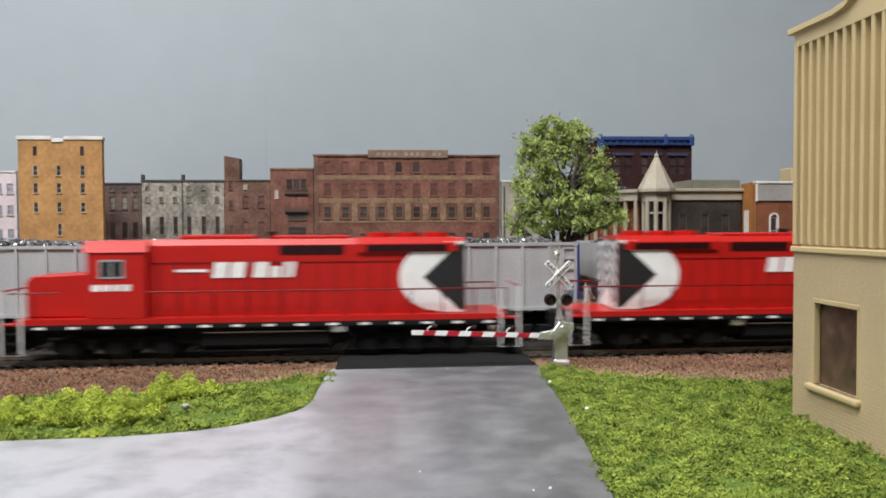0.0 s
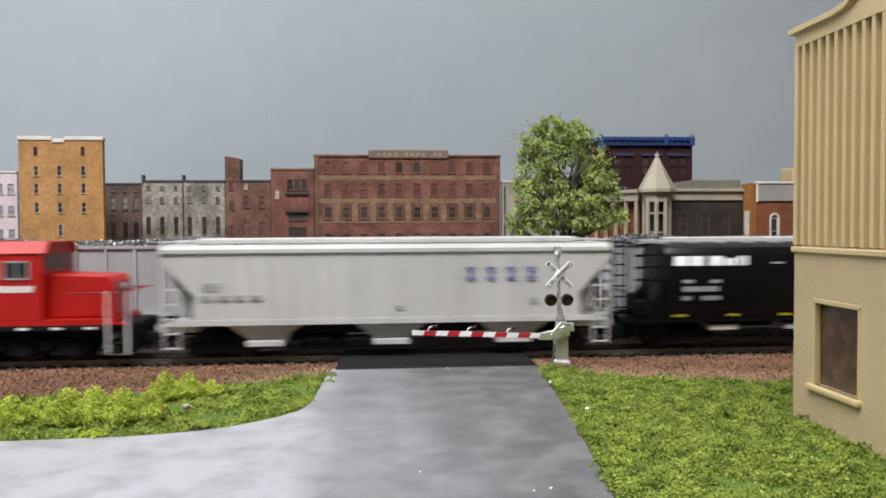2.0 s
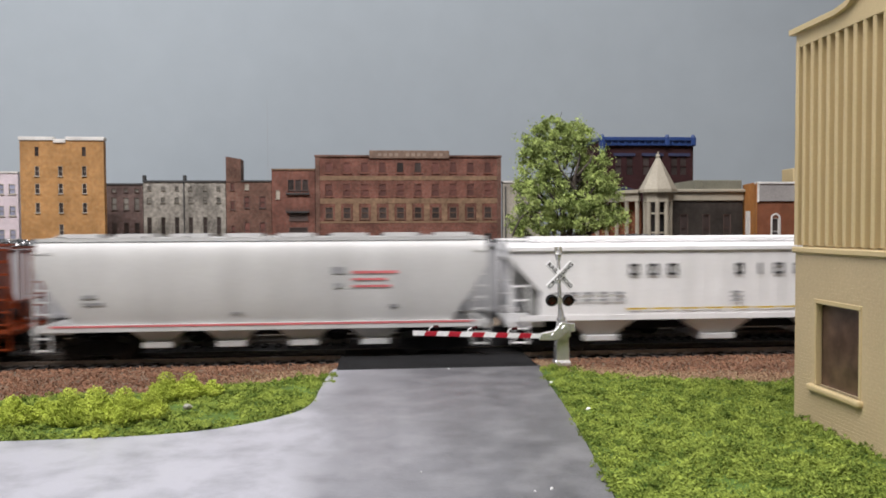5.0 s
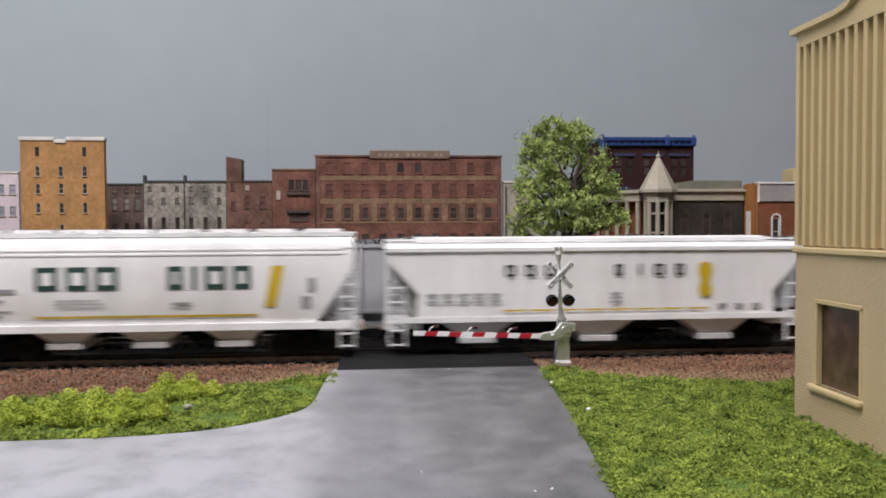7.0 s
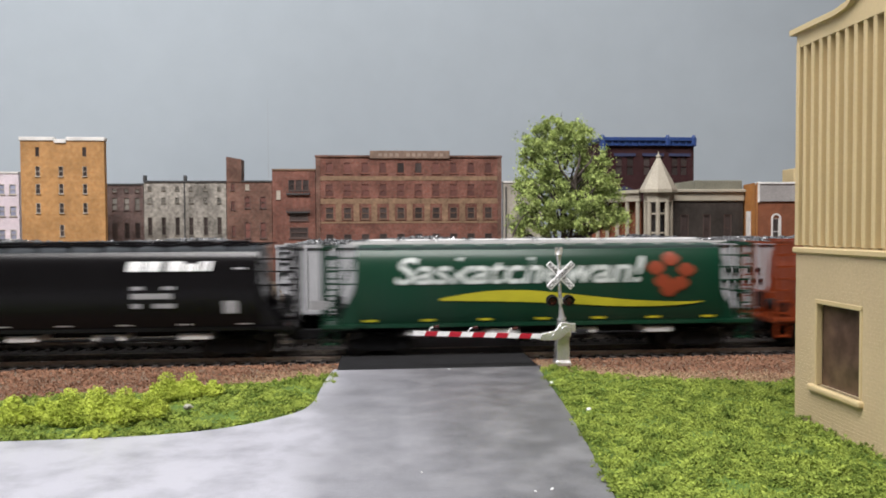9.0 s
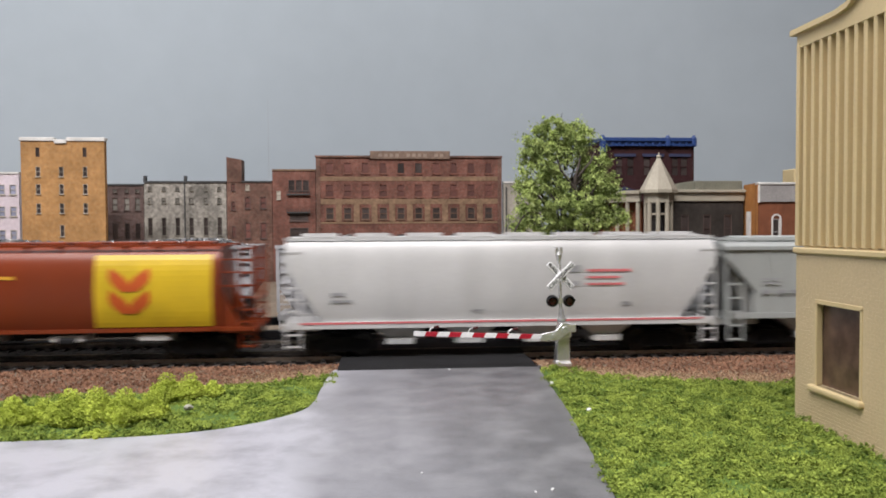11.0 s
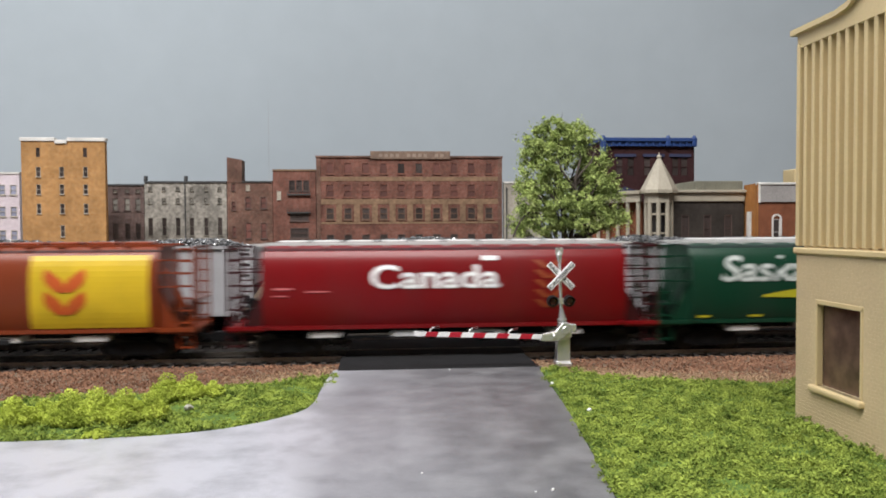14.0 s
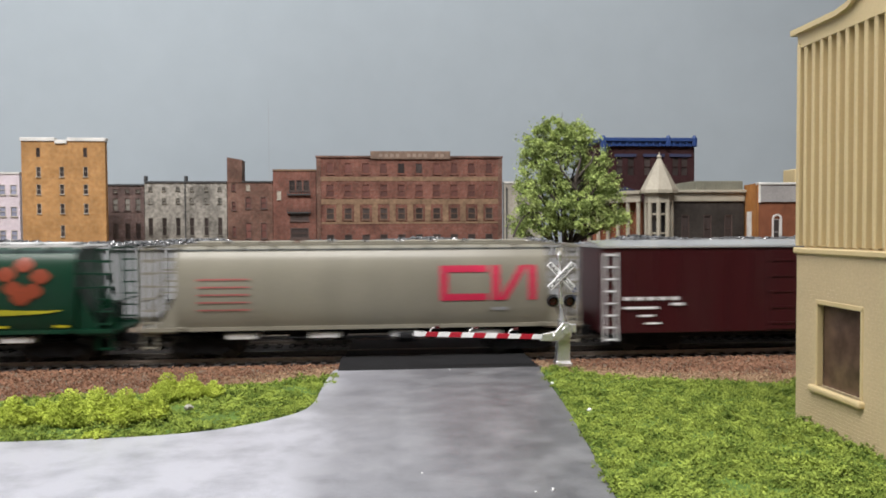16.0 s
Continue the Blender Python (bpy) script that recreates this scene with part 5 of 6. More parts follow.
    for i in range(n):
        a, b = x0 + (x1 - x0) * i / n, x0 + (x1 - x0) * (i + 1) / n
        sl = 0.45
        def zz(x):
            return za + (zb - za) * (x - x0) / (x1 - x0)
        bm = bmesh.new()
        h = 0.92
        a0, b0 = (a - sl if i else a), (b - sl if i < n - 1 else b)
        a1, b1 = (a + sl if i else a), (b + sl if i < n - 1 else b)
        prism_y(bm, [(a0, zz(a) - h), (b0, zz(b) - h), (b1, zz(b) + h), (a1, zz(a) + h)], -4.3, -3.4)
        part("arm_stripe", bm, GATERED if i % 2 else WHITE, s, "red stripe of the gate arm" if i % 2 else "white stripe of the gate arm")
    for x in (-54.5, -38.5, -22):
        bm = bmesh.new()
        z = za + (zb - za) * (x - x0) / (x1 - x0)
        for k in range(5):
            u, w = k / 5 * 1.5, (k + 1) / 5 * 1.5
            rod(bm, (x - 1.6 + 1.9 * (1 - math.cos(u)), -3.8, z + 0.7 + 2.1 * math.sin(u)), (x - 1.6 + 1.9 * (1 - math.cos(w)), -3.8, z + 0.7 + 2.1 * math.sin(w)), 0.28, n=6)
        lamp = part("arm_lamp_bracket", bm, WHITE, s, "curved white lamp bracket on the gate arm")
        bm = bmesh.new()
        rod(bm, (x + 0.2, -3.8, z + 2.7), (x + 2.4, -3.8, z + 2.9), 0.55, 0.75, 10)
        part("arm_lamp", bm, LENSRED, lamp, "small dark red lamp")



crossing_signal()


# ---- buildings ----
def brick_mat(name, c1, c2, mortar, scale=140.0, vary=0.35):
    """Printed or moulded brick at its small scale, weathered in blotches."""
    m = bpy.data.materials.new(name)
    m.use_nodes = True
    nt = m.node_tree
    b = nt.nodes["Principled BSDF"]
    b.inputs["Roughness"].default_value = 0.8
    b.inputs["Specular IOR Level"].default_value = 0.2
    tc = nt.nodes.new("ShaderNodeTexCoord")
    mp = nt.nodes.new("ShaderNodeMapping")
    mp.inputs["Rotation"].default_value = (radians(90), 0, 0)
    nt.links.new(tc.outputs["Object"], mp.inputs["Vector"])
    br = nt.nodes.new("ShaderNodeTexBrick")
    br.inputs["Scale"].default_value = scale
    br.inputs["Mortar Size"].default_value = 0.04
    br.inputs["Color1"].default_value, br.inputs["Color2"].default_value, br.inputs["Mortar"].default_value = rgba(c1), rgba(c2), rgba(mortar)
    nt.links.new(mp.outputs["Vector"], br.inputs["Vector"])
    last = br.outputs["Color"]
    for sc, amt in ((45.0, vary), (260.0, vary * 0.7)):
        nz = nt.nodes.new("ShaderNodeTexNoise")
        nz.inputs["Scale"].default_value = sc
        nz.inputs["Detail"].default_value = 5.0
        nt.links.new(tc.outputs["Object"], nz.inputs["Vector"])
        rg = nt.nodes.new("ShaderNodeMapRange")
        rg.inputs["From Min"].default_value, rg.inputs["From Max"].default_value = 0.3, 0.7
        rg.inputs["To Min"].default_value, rg.inputs["To Max"].default_value = 1 - amt, 1 + amt
        nt.links.new(nz.outputs["Fac"], rg.inputs["Value"])
        sc2 = nt.nodes.new("ShaderNodeVectorMath")
        sc2.operation = "SCALE"
        nt.links.new(last, sc2.inputs[0])
        nt.links.new(rg.outputs["Result"], sc2.inputs["Scale"])
        last = sc2.outputs["Vector"]
    nt.links.new(last, b.inputs["Base Color"])
    return m


B_YELLOW = brick_mat("ochre_brick", (0.41, 0.205, 0.068), (0.35, 0.165, 0.055), (0.40, 0.25, 0.12), 288, 0.22)
B_BROWN = brick_mat("brown_brick", (0.155, 0.070, 0.050), (0.12, 0.055, 0.042), (0.16, 0.11, 0.085), 288, 0.35)
B_DARK = brick_mat("dark_brown_brick", (0.115, 0.066, 0.056), (0.09, 0.055, 0.05), (0.15, 0.12, 0.11), 288, 0.35)
B_STONE = brick_mat("weathered_grey_stone", (0.27, 0.25, 0.215), (0.19, 0.175, 0.15), (0.30, 0.28, 0.25), 216, 0.5)
B_RED = brick_mat("red_brown_brick", (0.18, 0.066, 0.046), (0.15, 0.055, 0.04), (0.17, 0.10, 0.08), 288, 0.35)
B_MAROON = brick_mat("deep_maroon_brick", (0.038, 0.010, 0.011), (0.030, 0.009, 0.010), (0.04, 0.02, 0.02), 360, 0.2)
B_PALE = brick_mat("pale_pink_wall", (0.60, 0.50, 0.54), (0.56, 0.47, 0.52), (0.6, 0.55, 0.57), 240, 0.1)
B_BEIGE = brick_mat("beige_wall", (0.36, 0.32, 0.26), (0.32, 0.29, 0.24), (0.36, 0.34, 0.3), 240, 0.2)
B_ORANGE = brick_mat("orange_brick", (0.42, 0.16, 0.03), (0.36, 0.13, 0.025), (0.40, 0.2, 0.08), 360, 0.2)
B_RUST = brick_mat("rust_brick", (0.22, 0.070, 0.030), (0.18, 0.055, 0.025), (0.22, 0.1, 0.06), 360, 0.2)
B_SLATE = brick_mat("dark_grey_stone", (0.037, 0.030, 0.026), (0.028, 0.024, 0.021), (0.044, 0.038, 0.033), 240, 0.3)
BANDTAN = mat("tan_band_course", (0.21, 0.13, 0.078), 0.85, grain=300, vary=0.25, blot=60, blotch=0.25, bump=0.2)
COPING = mat("dark_coping", (0.05, 0.05, 0.05), 0.8)
PALECOPING = mat("whitish_coping", (0.62, 0.60, 0.57), 0.8)
BLUETRIM = mat("cobalt_blue_trim", (0.016, 0.046, 0.165), 0.5)
DULLBLUE = mat("dull_blue_trim", (0.025, 0.03, 0.075), 0.7)
CREAM = mat("cream_moulded_trim", (0.34, 0.305, 0.24), 0.6, blot=60, blotch=0.1)
FLATROOF = mat("dull_flat_roof", (0.17, 0.165, 0.125), 0.85, vary=0.15)
GREYPANEL = mat("grey_sign_panel", (0.30, 0.28, 0.27), 0.8, vary=0.15)
WINDARK = mat("dim_window_pane", (0.048, 0.036, 0.033), 0.35, vary=0.3, rand=0.4)
WINRED = mat("reddish_window_pane", (0.125, 0.045, 0.034), 0.6, vary=0.3, rand=0.35)
WINGREY = mat("grey_window_pane", (0.19, 0.178, 0.155), 0.5, vary=0.3, rand=0.35)
WINBLUE = mat("pale_blue_pane", (0.26, 0.27, 0.36), 0.5, rand=0.2)
FRAMEPALE = mat("pale_window_frame", (0.40, 0.36, 0.30), 0.7, rand=0.2)
FRAMEDARK = mat("dark_window_frame", (0.085, 0.055, 0.047), 0.7)
FRAMESTONE = mat("weathered_stone_frame", (0.17, 0.155, 0.13), 0.8)
SIGNBROWN = mat("faded_sign_board", (0.20, 0.135, 0.10), 0.85, grain=300, vary=0.2)
SIGNPALE = mat("faded_sign_paint", (0.29, 0.22, 0.175), 0.85)
FRAMEBROWN = mat("tan_window_frame", (0.15, 0.085, 0.055), 0.7)


def facade(house, x0, x1, z0, z1, y, deep, material, holes, recess=1.2):
    """The house's wall block: the front is cut out at every hole."""
    bm = bmesh.new()
    xs = sorted({x0, x1, *[h[0] for h in holes], *[h[1] for h in holes]})
    zs = sorted({z0, z1, *[h[2] for h in holes], *[h[3] for h in holes]})
    for j in range(len(zs) - 1):
        zc = (zs[j] + zs[j + 1]) / 2
        run = None
        for i in range(len(xs) - 1):
            xc = (xs[i] + xs[i + 1]) / 2
            solid = not any(h[0] < xc < h[1] and h[2] < zc < h[3] for h in holes)
            if solid and run is None:
                run = xs[i]
            if (not solid) and run is not None:
                bx(bm, run, xs[i], y, y + recess, zs[j], zs[j + 1])
                run = None
        if run is not None:
            bx(bm, run, x1, y, y + recess, zs[j], zs[j + 1])
    bx(bm, x0, x1, y + recess, y + deep, z0, z1)
    return part("wall", bm, material, house)


def window(house, x0, x1, z0, z1, y, pane_mat, frame_mat, sill=True, bars=1, recess=1.2):
    w, h = x1 - x0, z1 - z0
    t = max(0.35, min(w, h) * 0.09)

    def frame_make(bm):
        bx(bm, -w / 2, -w / 2 + t, 0, 0.7, 0, h)
        bx(bm, w / 2 - t, w / 2, 0, 0.7, 0, h)
        bx(bm, -w / 2 + t, w / 2 - t, 0, 0.7, 0, t)
        bx(bm, -w / 2 + t, w / 2 - t, 0, 0.7, h - t, h)
        if bars:
            bx(bm, -w / 2 + t, w / 2 - t, 0.1, 0.6, h * 0.5 - t / 2, h * 0.5 + t / 2)

    def pane_make(bm):
        bx(bm, -w / 2 + 0.05, w / 2 - 0.05, 0.75, 1.0, 0.05, h - 0.05)

    def sill_make(bm):
        bx(bm, -w / 2 - t, w / 2 + t, -1.3, 0.3, -t * 1.4, 0)
    k = "%.1f_%.1f" % (w, h)
    place = pose((x0 + x1) / 2000, (y + 0.15) / 1000, z0 / 1000)
    fr = hang("window", shared("window/" + k + frame_mat.name, frame_make, frame_mat), house, "", place)
    hang("pane", shared("pane/" + k + pane_mat.name, pane_make, pane_mat), fr)
    if sill:
        hang("sill", shared("sill/" + k + frame_mat.name, sill_make, frame_mat), fr)


G = -3.2


def house_thing(label):
    return thing("town_building", label, "building", "small town buildings behind the tracks")


def far_row():
    y = 850.0
    # pale building at the far west end
    h = house_thing("pale pinkish building with blue-grey windows")
    holes = [(-420 + i * 12, -413 + i * 12, z, z + 11) for i in range(2) for z in (46, 72, 96)]
    holes = [q for q in holes if q[1] < -399]
    facade(h, -440, -398, G, 119, y, 8, B_PALE, holes)
    for q in holes:
        window(h, *q, y, WINBLUE, FRAMEPALE)
    block(h, "coping", (-441, -397.6, y - 1, y + 9, 119, 121), PALECOPING)
    # ochre building
    y2 = 780.0
    h = house_thing("tall ochre brick building with small windows and white coping")
    holes = []
    for cx in (-346.5, -323.8, -300.5):
        for z in (111.0, 93.3, 73.7):
            holes.append((cx - 2.3, cx + 2.3, z, z + 10.2))
    holes += [(-348.5, -344.5, 131, 140.5), (-302.5, -298.5, 131, 140.5), (-326, -321.6, 50, 62)]
    facade(h, -363, -281, G, 147, y2, 6, B_YELLOW, holes)
    for q in holes:
        window(h, *q, y2, WINDARK, FRAMEPALE if q[2] < 125 else FRAMEDARK, q[2] < 125)
    block(h, "coping", (-364, -330, y2 - 1.2, y2 + 6.5, 147, 150.8), PALECOPING, "whitish coping", 0.4)
    block(h, "coping", (-318, -280, y2 - 1.2, y2 + 6.5, 147, 150.8), PALECOPING, "whitish coping", 0.4)
    block(h, "coping", (-330, -318, y2 - 1.4, y2 + 6.5, 144.5, 148.6), PALECOPING, "whitish coping", 0.4)
    # dark brown low house
    h = house_thing("low dark brown brick house front")
    holes = []
    for cx in (-296, -283, -271.5):
        holes += [(cx - 3, cx + 3, 78, 92), (cx - 3, cx + 3, 46, 64), (cx - 2.6, cx + 2.6, 98, 102)]
    facade(h, -309, -264.8, G, 106, y, 8, B_DARK, holes)
    for q in holes:
        window(h, *q, y, WINGREY if q[2] > 70 else WINDARK, FRAMEDARK)
    block(h, "coping", (-309.5, -264.5, y - 1, y + 9, 106, 107.8), COPING)
    # weathered stone double house
    h = house_thing("weathered grey stone double house with dark coping")
    holes = []
    for k, cx in enumerate((-258, -243, -228, -213, -197, -182)):
        holes += [(cx - 2.4, cx + 2.4, 86, 92), (cx - 2.6, cx + 2.6, 50, 70), (cx - 2.2, cx + 2.2, 100, 104.4)]
    facade(h, -264.3, -174.4, G, 109, y, 8, B_STONE, holes)
    for k, q in enumerate(holes):
        window(h, *q, y, WINDARK if k % 3 == 1 else WINGREY, FRAMESTONE)
    block(h, "coping", (-264.6, -174.2, y - 1.2, y + 9, 109, 111), COPING)
    for cx in (-264, -220):
        block(h, "chimney", (cx - 1.2, cx + 1.2, y + 1, y + 8, 110.8, 117), COPING)
    block(h, "party_wall", (-220.6, -219.4, y - 0.9, y - 0.05, G, 109), COPING)
    # brown house with tower
    h = house_thing("brown brick house with a square corner tower")
    holes = [(-169, -164.5, 100, 108), (-169, -164.5, 78, 88), (-168.5, -164, 48, 60), (-154, -147.5, 80, 93), (-137, -130, 80, 93), (-154, -147.5, 46, 64), (-137, -130, 46, 64), (-153, -148.5, 100.5, 107)]
    facade(h, -173.8, -123.4, G, 109.5, y, 8, B_BROWN, holes)
    for k, q in enumerate(holes):
        window(h, *q, y, WINRED if k not in (7,) else FRAMEPALE, FRAMEPALE if k == 7 else FRAMEDARK)
    prof = [(-173.6, 109.5), (-157, 109.5), (-157, 135.0), (-173.6, 138)]
    bm = bmesh.new()
    prism_y(bm, prof, y - 0.6, y + 18)
    part("tower", bm, B_BROWN, h)
    block(h, "coping", (-157, -123.2, y - 1, y + 9, 109.5, 111.2), COPING)
    bm = bmesh.new()
    rod(bm, (-127.5, y + 4, 109), (-127.5, y + 4, 204), 0.16, 0.10, 6)
    part("antenna", bm, GREYPANEL, h, "thin pale roof antenna")
    # red-brown house with bay and balconies
    h = house_thing("red-brown brick house with dark bay windows")
    holes = [(-118.5, -114, 90, 100), (-105, -98, 100, 112), (-97, -90, 100, 112), (-89, -82, 100, 112), (-104, -83, 66, 76), (-104, -83, 46, 58)]
    facade(h, -123, -74.8, G, 122.5, y, 8, B_RED, holes)
    for k, q in enumerate(holes):
        window(h, *q, y, WINDARK if k else FRAMEPALE, FRAMEDARK if k else FRAMEPALE)
    block(h, "coping", (-123.2, -74.6, y - 1, y + 9, 122.5, 124.4), BANDTAN)
    for z in (95.0, 74.5):
        b = block(h, "balcony", (-107, -81, y - 3.2, y - 0.05, z, z + 1.6), COPING, "dark iron balcony")
        for i in range(9):
            block(b, "baluster", (-106.6 + i * 3.1, -106.0 + i * 3.1, y - 3.1, y - 2.5, z + 1.6, z + 4.2), COPING)
    # wide brown warehouse
    h = house_thing("wide four-storey brown brick warehouse with tan band courses")
    holes = []
    cols = [-58.8 + 20.3 * i for i in range(10)]
    for i, cx in enumerate(cols):
        holes += [(cx - 4.6, cx + 4.6, 67.1, 80.6), (cx - 4.8, cx + 4.8, 92.8, 107.5), (cx - 4.4, cx + 4.4, 119.5, 132), (cx - 4.4, cx + 4.4, 34, 50)]
    facade(h, -74.1, 139.3, G, 137.5, y, 8, B_RED, holes)
    for k, q in enumerate(holes):
        r, c = k % 4, k // 4
        pane = (WINDARK, WINRED, WINRED if c not in (4, 5) else WINDARK, WINDARK)[r]
        window(h, *q, y, pane, (FRAMEBROWN, B_RED, B_RED, FRAMEDARK)[r], True, 1 if r != 2 else 0)
    for z0, z1 in ((111.2, 116.0), (84.6, 90.6), (62.2, 64.4)):
        for i in range(11):
            a = -69 if i == 0 else cols[i - 1] + 5.6
            b = 134.5 if i == 10 else cols[i] - 5.6
            block(h, "band_course", (a, b, y - 0.5, y - 0.02, z0, z1), BANDTAN, "")
        for i in range(10):
            block(h, "band_course", (cols[i] - 5.6, cols[i] + 5.6, y - 0.35, y - 0.02, z0, z1), BANDTAN, "")
    for i in range(9):
        c = (cols[i] + cols[i + 1]) / 2
        block(h, "pilaster", (c - 3.4, c + 3.4, y - 0.8, y - 0.55, 64.6, 84.4), BANDTAN, "")
    for a, b in ((-74.1, -69.2), (134.6, 139.3)):
        block(h, "corner_pier", (a, b, y - 0.9, y - 0.02, G, 137.5), B_BROWN)
    block(h, "cornice", (-75, 140, y - 1.8, y + 9, 137.5, 140), B_BROWN, "dark brick cornice", 0.4)
    sign = block(h, "sign_parapet", (-12.7, 78.9, y - 2.2, y + 2, 136.0, 145.2), SIGNBROWN, "faded sign parapet on the roof edge", 0.4)
    for i in range(12):
        q = -3 + i * 6.4
        if i not in (4, 9):
            block(sign, "sign_block", (q, q + 4, y - 2.5, y - 2.2, 138.4, 142.2), SIGNPALE)
    # beige narrow building beside the tree
    h = house_thing("narrow beige building with a down pipe")
    holes = [(157, 163, 88, 102), (157, 163, 58, 72), (146, 151, 58, 72)]
    facade(h, 141.5, 186, G, 108.5, y, 8, B_BEIGE, holes)
    for q in holes:
        window(h, *q, y, WINGREY, FRAMEPALE)
    block(h, "coping", (141.2, 186.3, y - 1, y + 9, 108.5, 110.6), PALECOPING)
    bm = bmesh.new()
    rod(bm, (144.5, y - 1, G), (144.5, y - 1, 104), 0.8, n=8)
    part("down_pipe", bm, COPING, h)


def blue_house():
    y = 620.0
    h = house_thing("dark maroon brick building with cobalt blue cornice")
    holes = []
    for cx in (203.5, 213.5, 228, 239, 253, 261):
        holes.append((cx - 3.2, cx + 3.2, 101, 117))
        holes.append((cx - 3.2, cx + 3.2, 64, 84))
    facade(h, 186.5, 269.8, G, 129, y, 60, B_MAROON, holes)
    for q in holes:
        window(h, *q, y, WINDARK, FRAMEDARK if q[2] < 90 else B_MAROON, False)
    for cx in (208.5, 233.5, 257):
        block(h, "lintel", (cx - 9.5, cx + 9.5, y - 0.9, y - 0.02, 117.6, 120.0), DULLBLUE, "muted blue lintel")
        block(h, "lintel", (cx - 9.5, cx + 9.5, y - 0.9, y - 0.02, 86, 89), DULLBLUE, "muted blue lintel")
        bm = bmesh.new()
        prism_y(bm, [(cx - 8, 89), (cx + 8, 89), (cx, 92)], y - 0.8, y - 0.02)
        part("pediment", bm, DULLBLUE, h)
    block(h, "cornice", (185.5, 270.8, y - 4, y + 61, 130.2, 133.6), BLUETRIM, "cobalt blue cornice", 0.5)
    block(h, "cornice_step", (186.2, 270.1, y - 2.2, y - 0.02, 126.5, 130.2), BLUETRIM)
    for i in range(14):
        q = 191 + i * 5.9
        block(h, "bracket", (q - 0.9, q + 0.9, y - 3.2, y - 2.2, 126.6, 130.1), BLUETRIM)
    for cx in (188.5, 245.5, 268.5):
        bm = bmesh.new()
        bx(bm, cx - 2.0, cx + 2.0, y - 4.4, y - 0.1, 118 if cx < 200 else 126, 133.6)
        bevel(bm, 0.6)
        rod(bm, (cx, y - 2.4, 133.2), (cx, y - 2.4, 135.6), 2.1, 1.2, 12)
        part("finial_block", bm, BLUETRIM, h)
    # blue shop front at street level
    block(h, "shop_front", (158, 268, y - 24, y - 4, G, 44), BLUETRIM, "cobalt blue shop front", 0.8)
    for i in range(4):
        block(h, "shop_window", (164 + i * 26, 184 + i * 26, y - 24.6, y - 24.1, 4, 32), GLASS)


def corner_house():
    y = 530.0
    h = house_thing("grey stone corner building with cream cornice and turret")
    holes = [(221, 227, 46, 66), (238, 244, 46, 66), (254, 260, 46, 66)]
    facade(h, 214, 269, G, 76, y, 50, B_SLATE, holes)
    for q in holes:
        window(h, *q, y, WINDARK, FRAMEDARK)
    block(h, "fascia", (212, 269.4, y - 1.2, y + 50, 76, 82.2), CREAM, "cream fascia", 0.3)
    block(h, "cornice", (211, 270.0, y - 3.0, y + 51, 82.2, 84.6), CREAM, "cream cornice", 0.5)
    block(h, "parapet", (232.5, 269.2, y + 2, y + 48, 84.6, 91.4), FLATROOF, "flat grey-green roof box", 0.4)
    # turned west side
    bm = bmesh.new()
    prism_z(bm, [(190, y + 2), (193, y + 6), (165, y + 46), (161, y + 44)], 76, 82)
    prism_z(bm, [(189, y), (194, y + 7), (164, y + 48), (159, y + 45)], 82, 84.4)
    part("west_cornice", bm, CREAM, h)
    bm = bmesh.new()
    prism_z(bm, [(194, y + 8), (196, y + 10), (170, y + 46), (167, y + 45)], G, 76)
    part("west_wall", bm, B_RUST, h)
    for i in range(6):
        q = i / 5
        bm = bmesh.new()
        rod(bm, (190 - 26 * q, y + 5 + 40 * q, G), (190 - 26 * q, y + 5 + 40 * q, 76), 1.5, n=10)
        part("column", bm, CREAM, h, "cream column")
    # turret
    cx, cy = 203.0, y - 2
    bm = bmesh.new()
    ring = [(cx + 10.2 * math.cos(math.pi * (i + 0.5) / 4), cy + 10.2 * math.sin(math.pi * (i + 0.5) / 4)) for i in range(8)]
    prism_z(bm, ring, 75, 82)
    part("turret_fascia", bm, CREAM, h)
    bm = bmesh.new()
    ring = [(cx + 13.5 * math.cos(math.pi * (i + 0.5) / 4), cy + 13.5 * math.sin(math.pi * (i + 0.5) / 4)) for i in range(8)]
    r2 = [(cx + (a - cx) * 0.1, cy + (b - cy) * 0.1) for a, b in ring]
    prism_z(bm, ring, 82, 84.3)
    loft(bm, [[(a, b, 84.3) for a, b in ring], [(a, b, 107.5) for a, b in r2]])
    part("turret_roof", bm, CREAM, h, "cream eight-sided pointed roof")
    bm = bmesh.new()
    bmesh.ops.create_icosphere(bm, subdivisions=2, radius=1.7, matrix=Matrix.Translation((cx, cy, 108.6)))
    rod(bm, (cx, cy, 109), (cx, cy, 112.4), 0.8, 0.2, 8)
    part("finial", bm, CREAM, h, "", True)
    for i in range(8):
        a = math.pi * (i + 0.5) / 4
        bm = bmesh.new()
        rod(bm, (cx + 8.8 * math.cos(a), cy + 8.8 * math.sin(a), G), (cx + 8.8 * math.cos(a), cy + 8.8 * math.sin(a), 75), 1.6, n=10)
        part("turret_column", bm, CREAM, h, "cream column")
    bm = bmesh.new()
    rod(bm, (cx, cy, G), (cx, cy, 75), 5.4, n=8)
    part("turret_core", bm, GLASS, h, "dark glazed turret core")
    for z in (30, 52, 66):
        bm = bmesh.new()
        rod(bm, (cx, cy, z), (cx, cy, z + 1.4), 8.2, n=8)
        part("turret_rail", bm, CREAM, h)


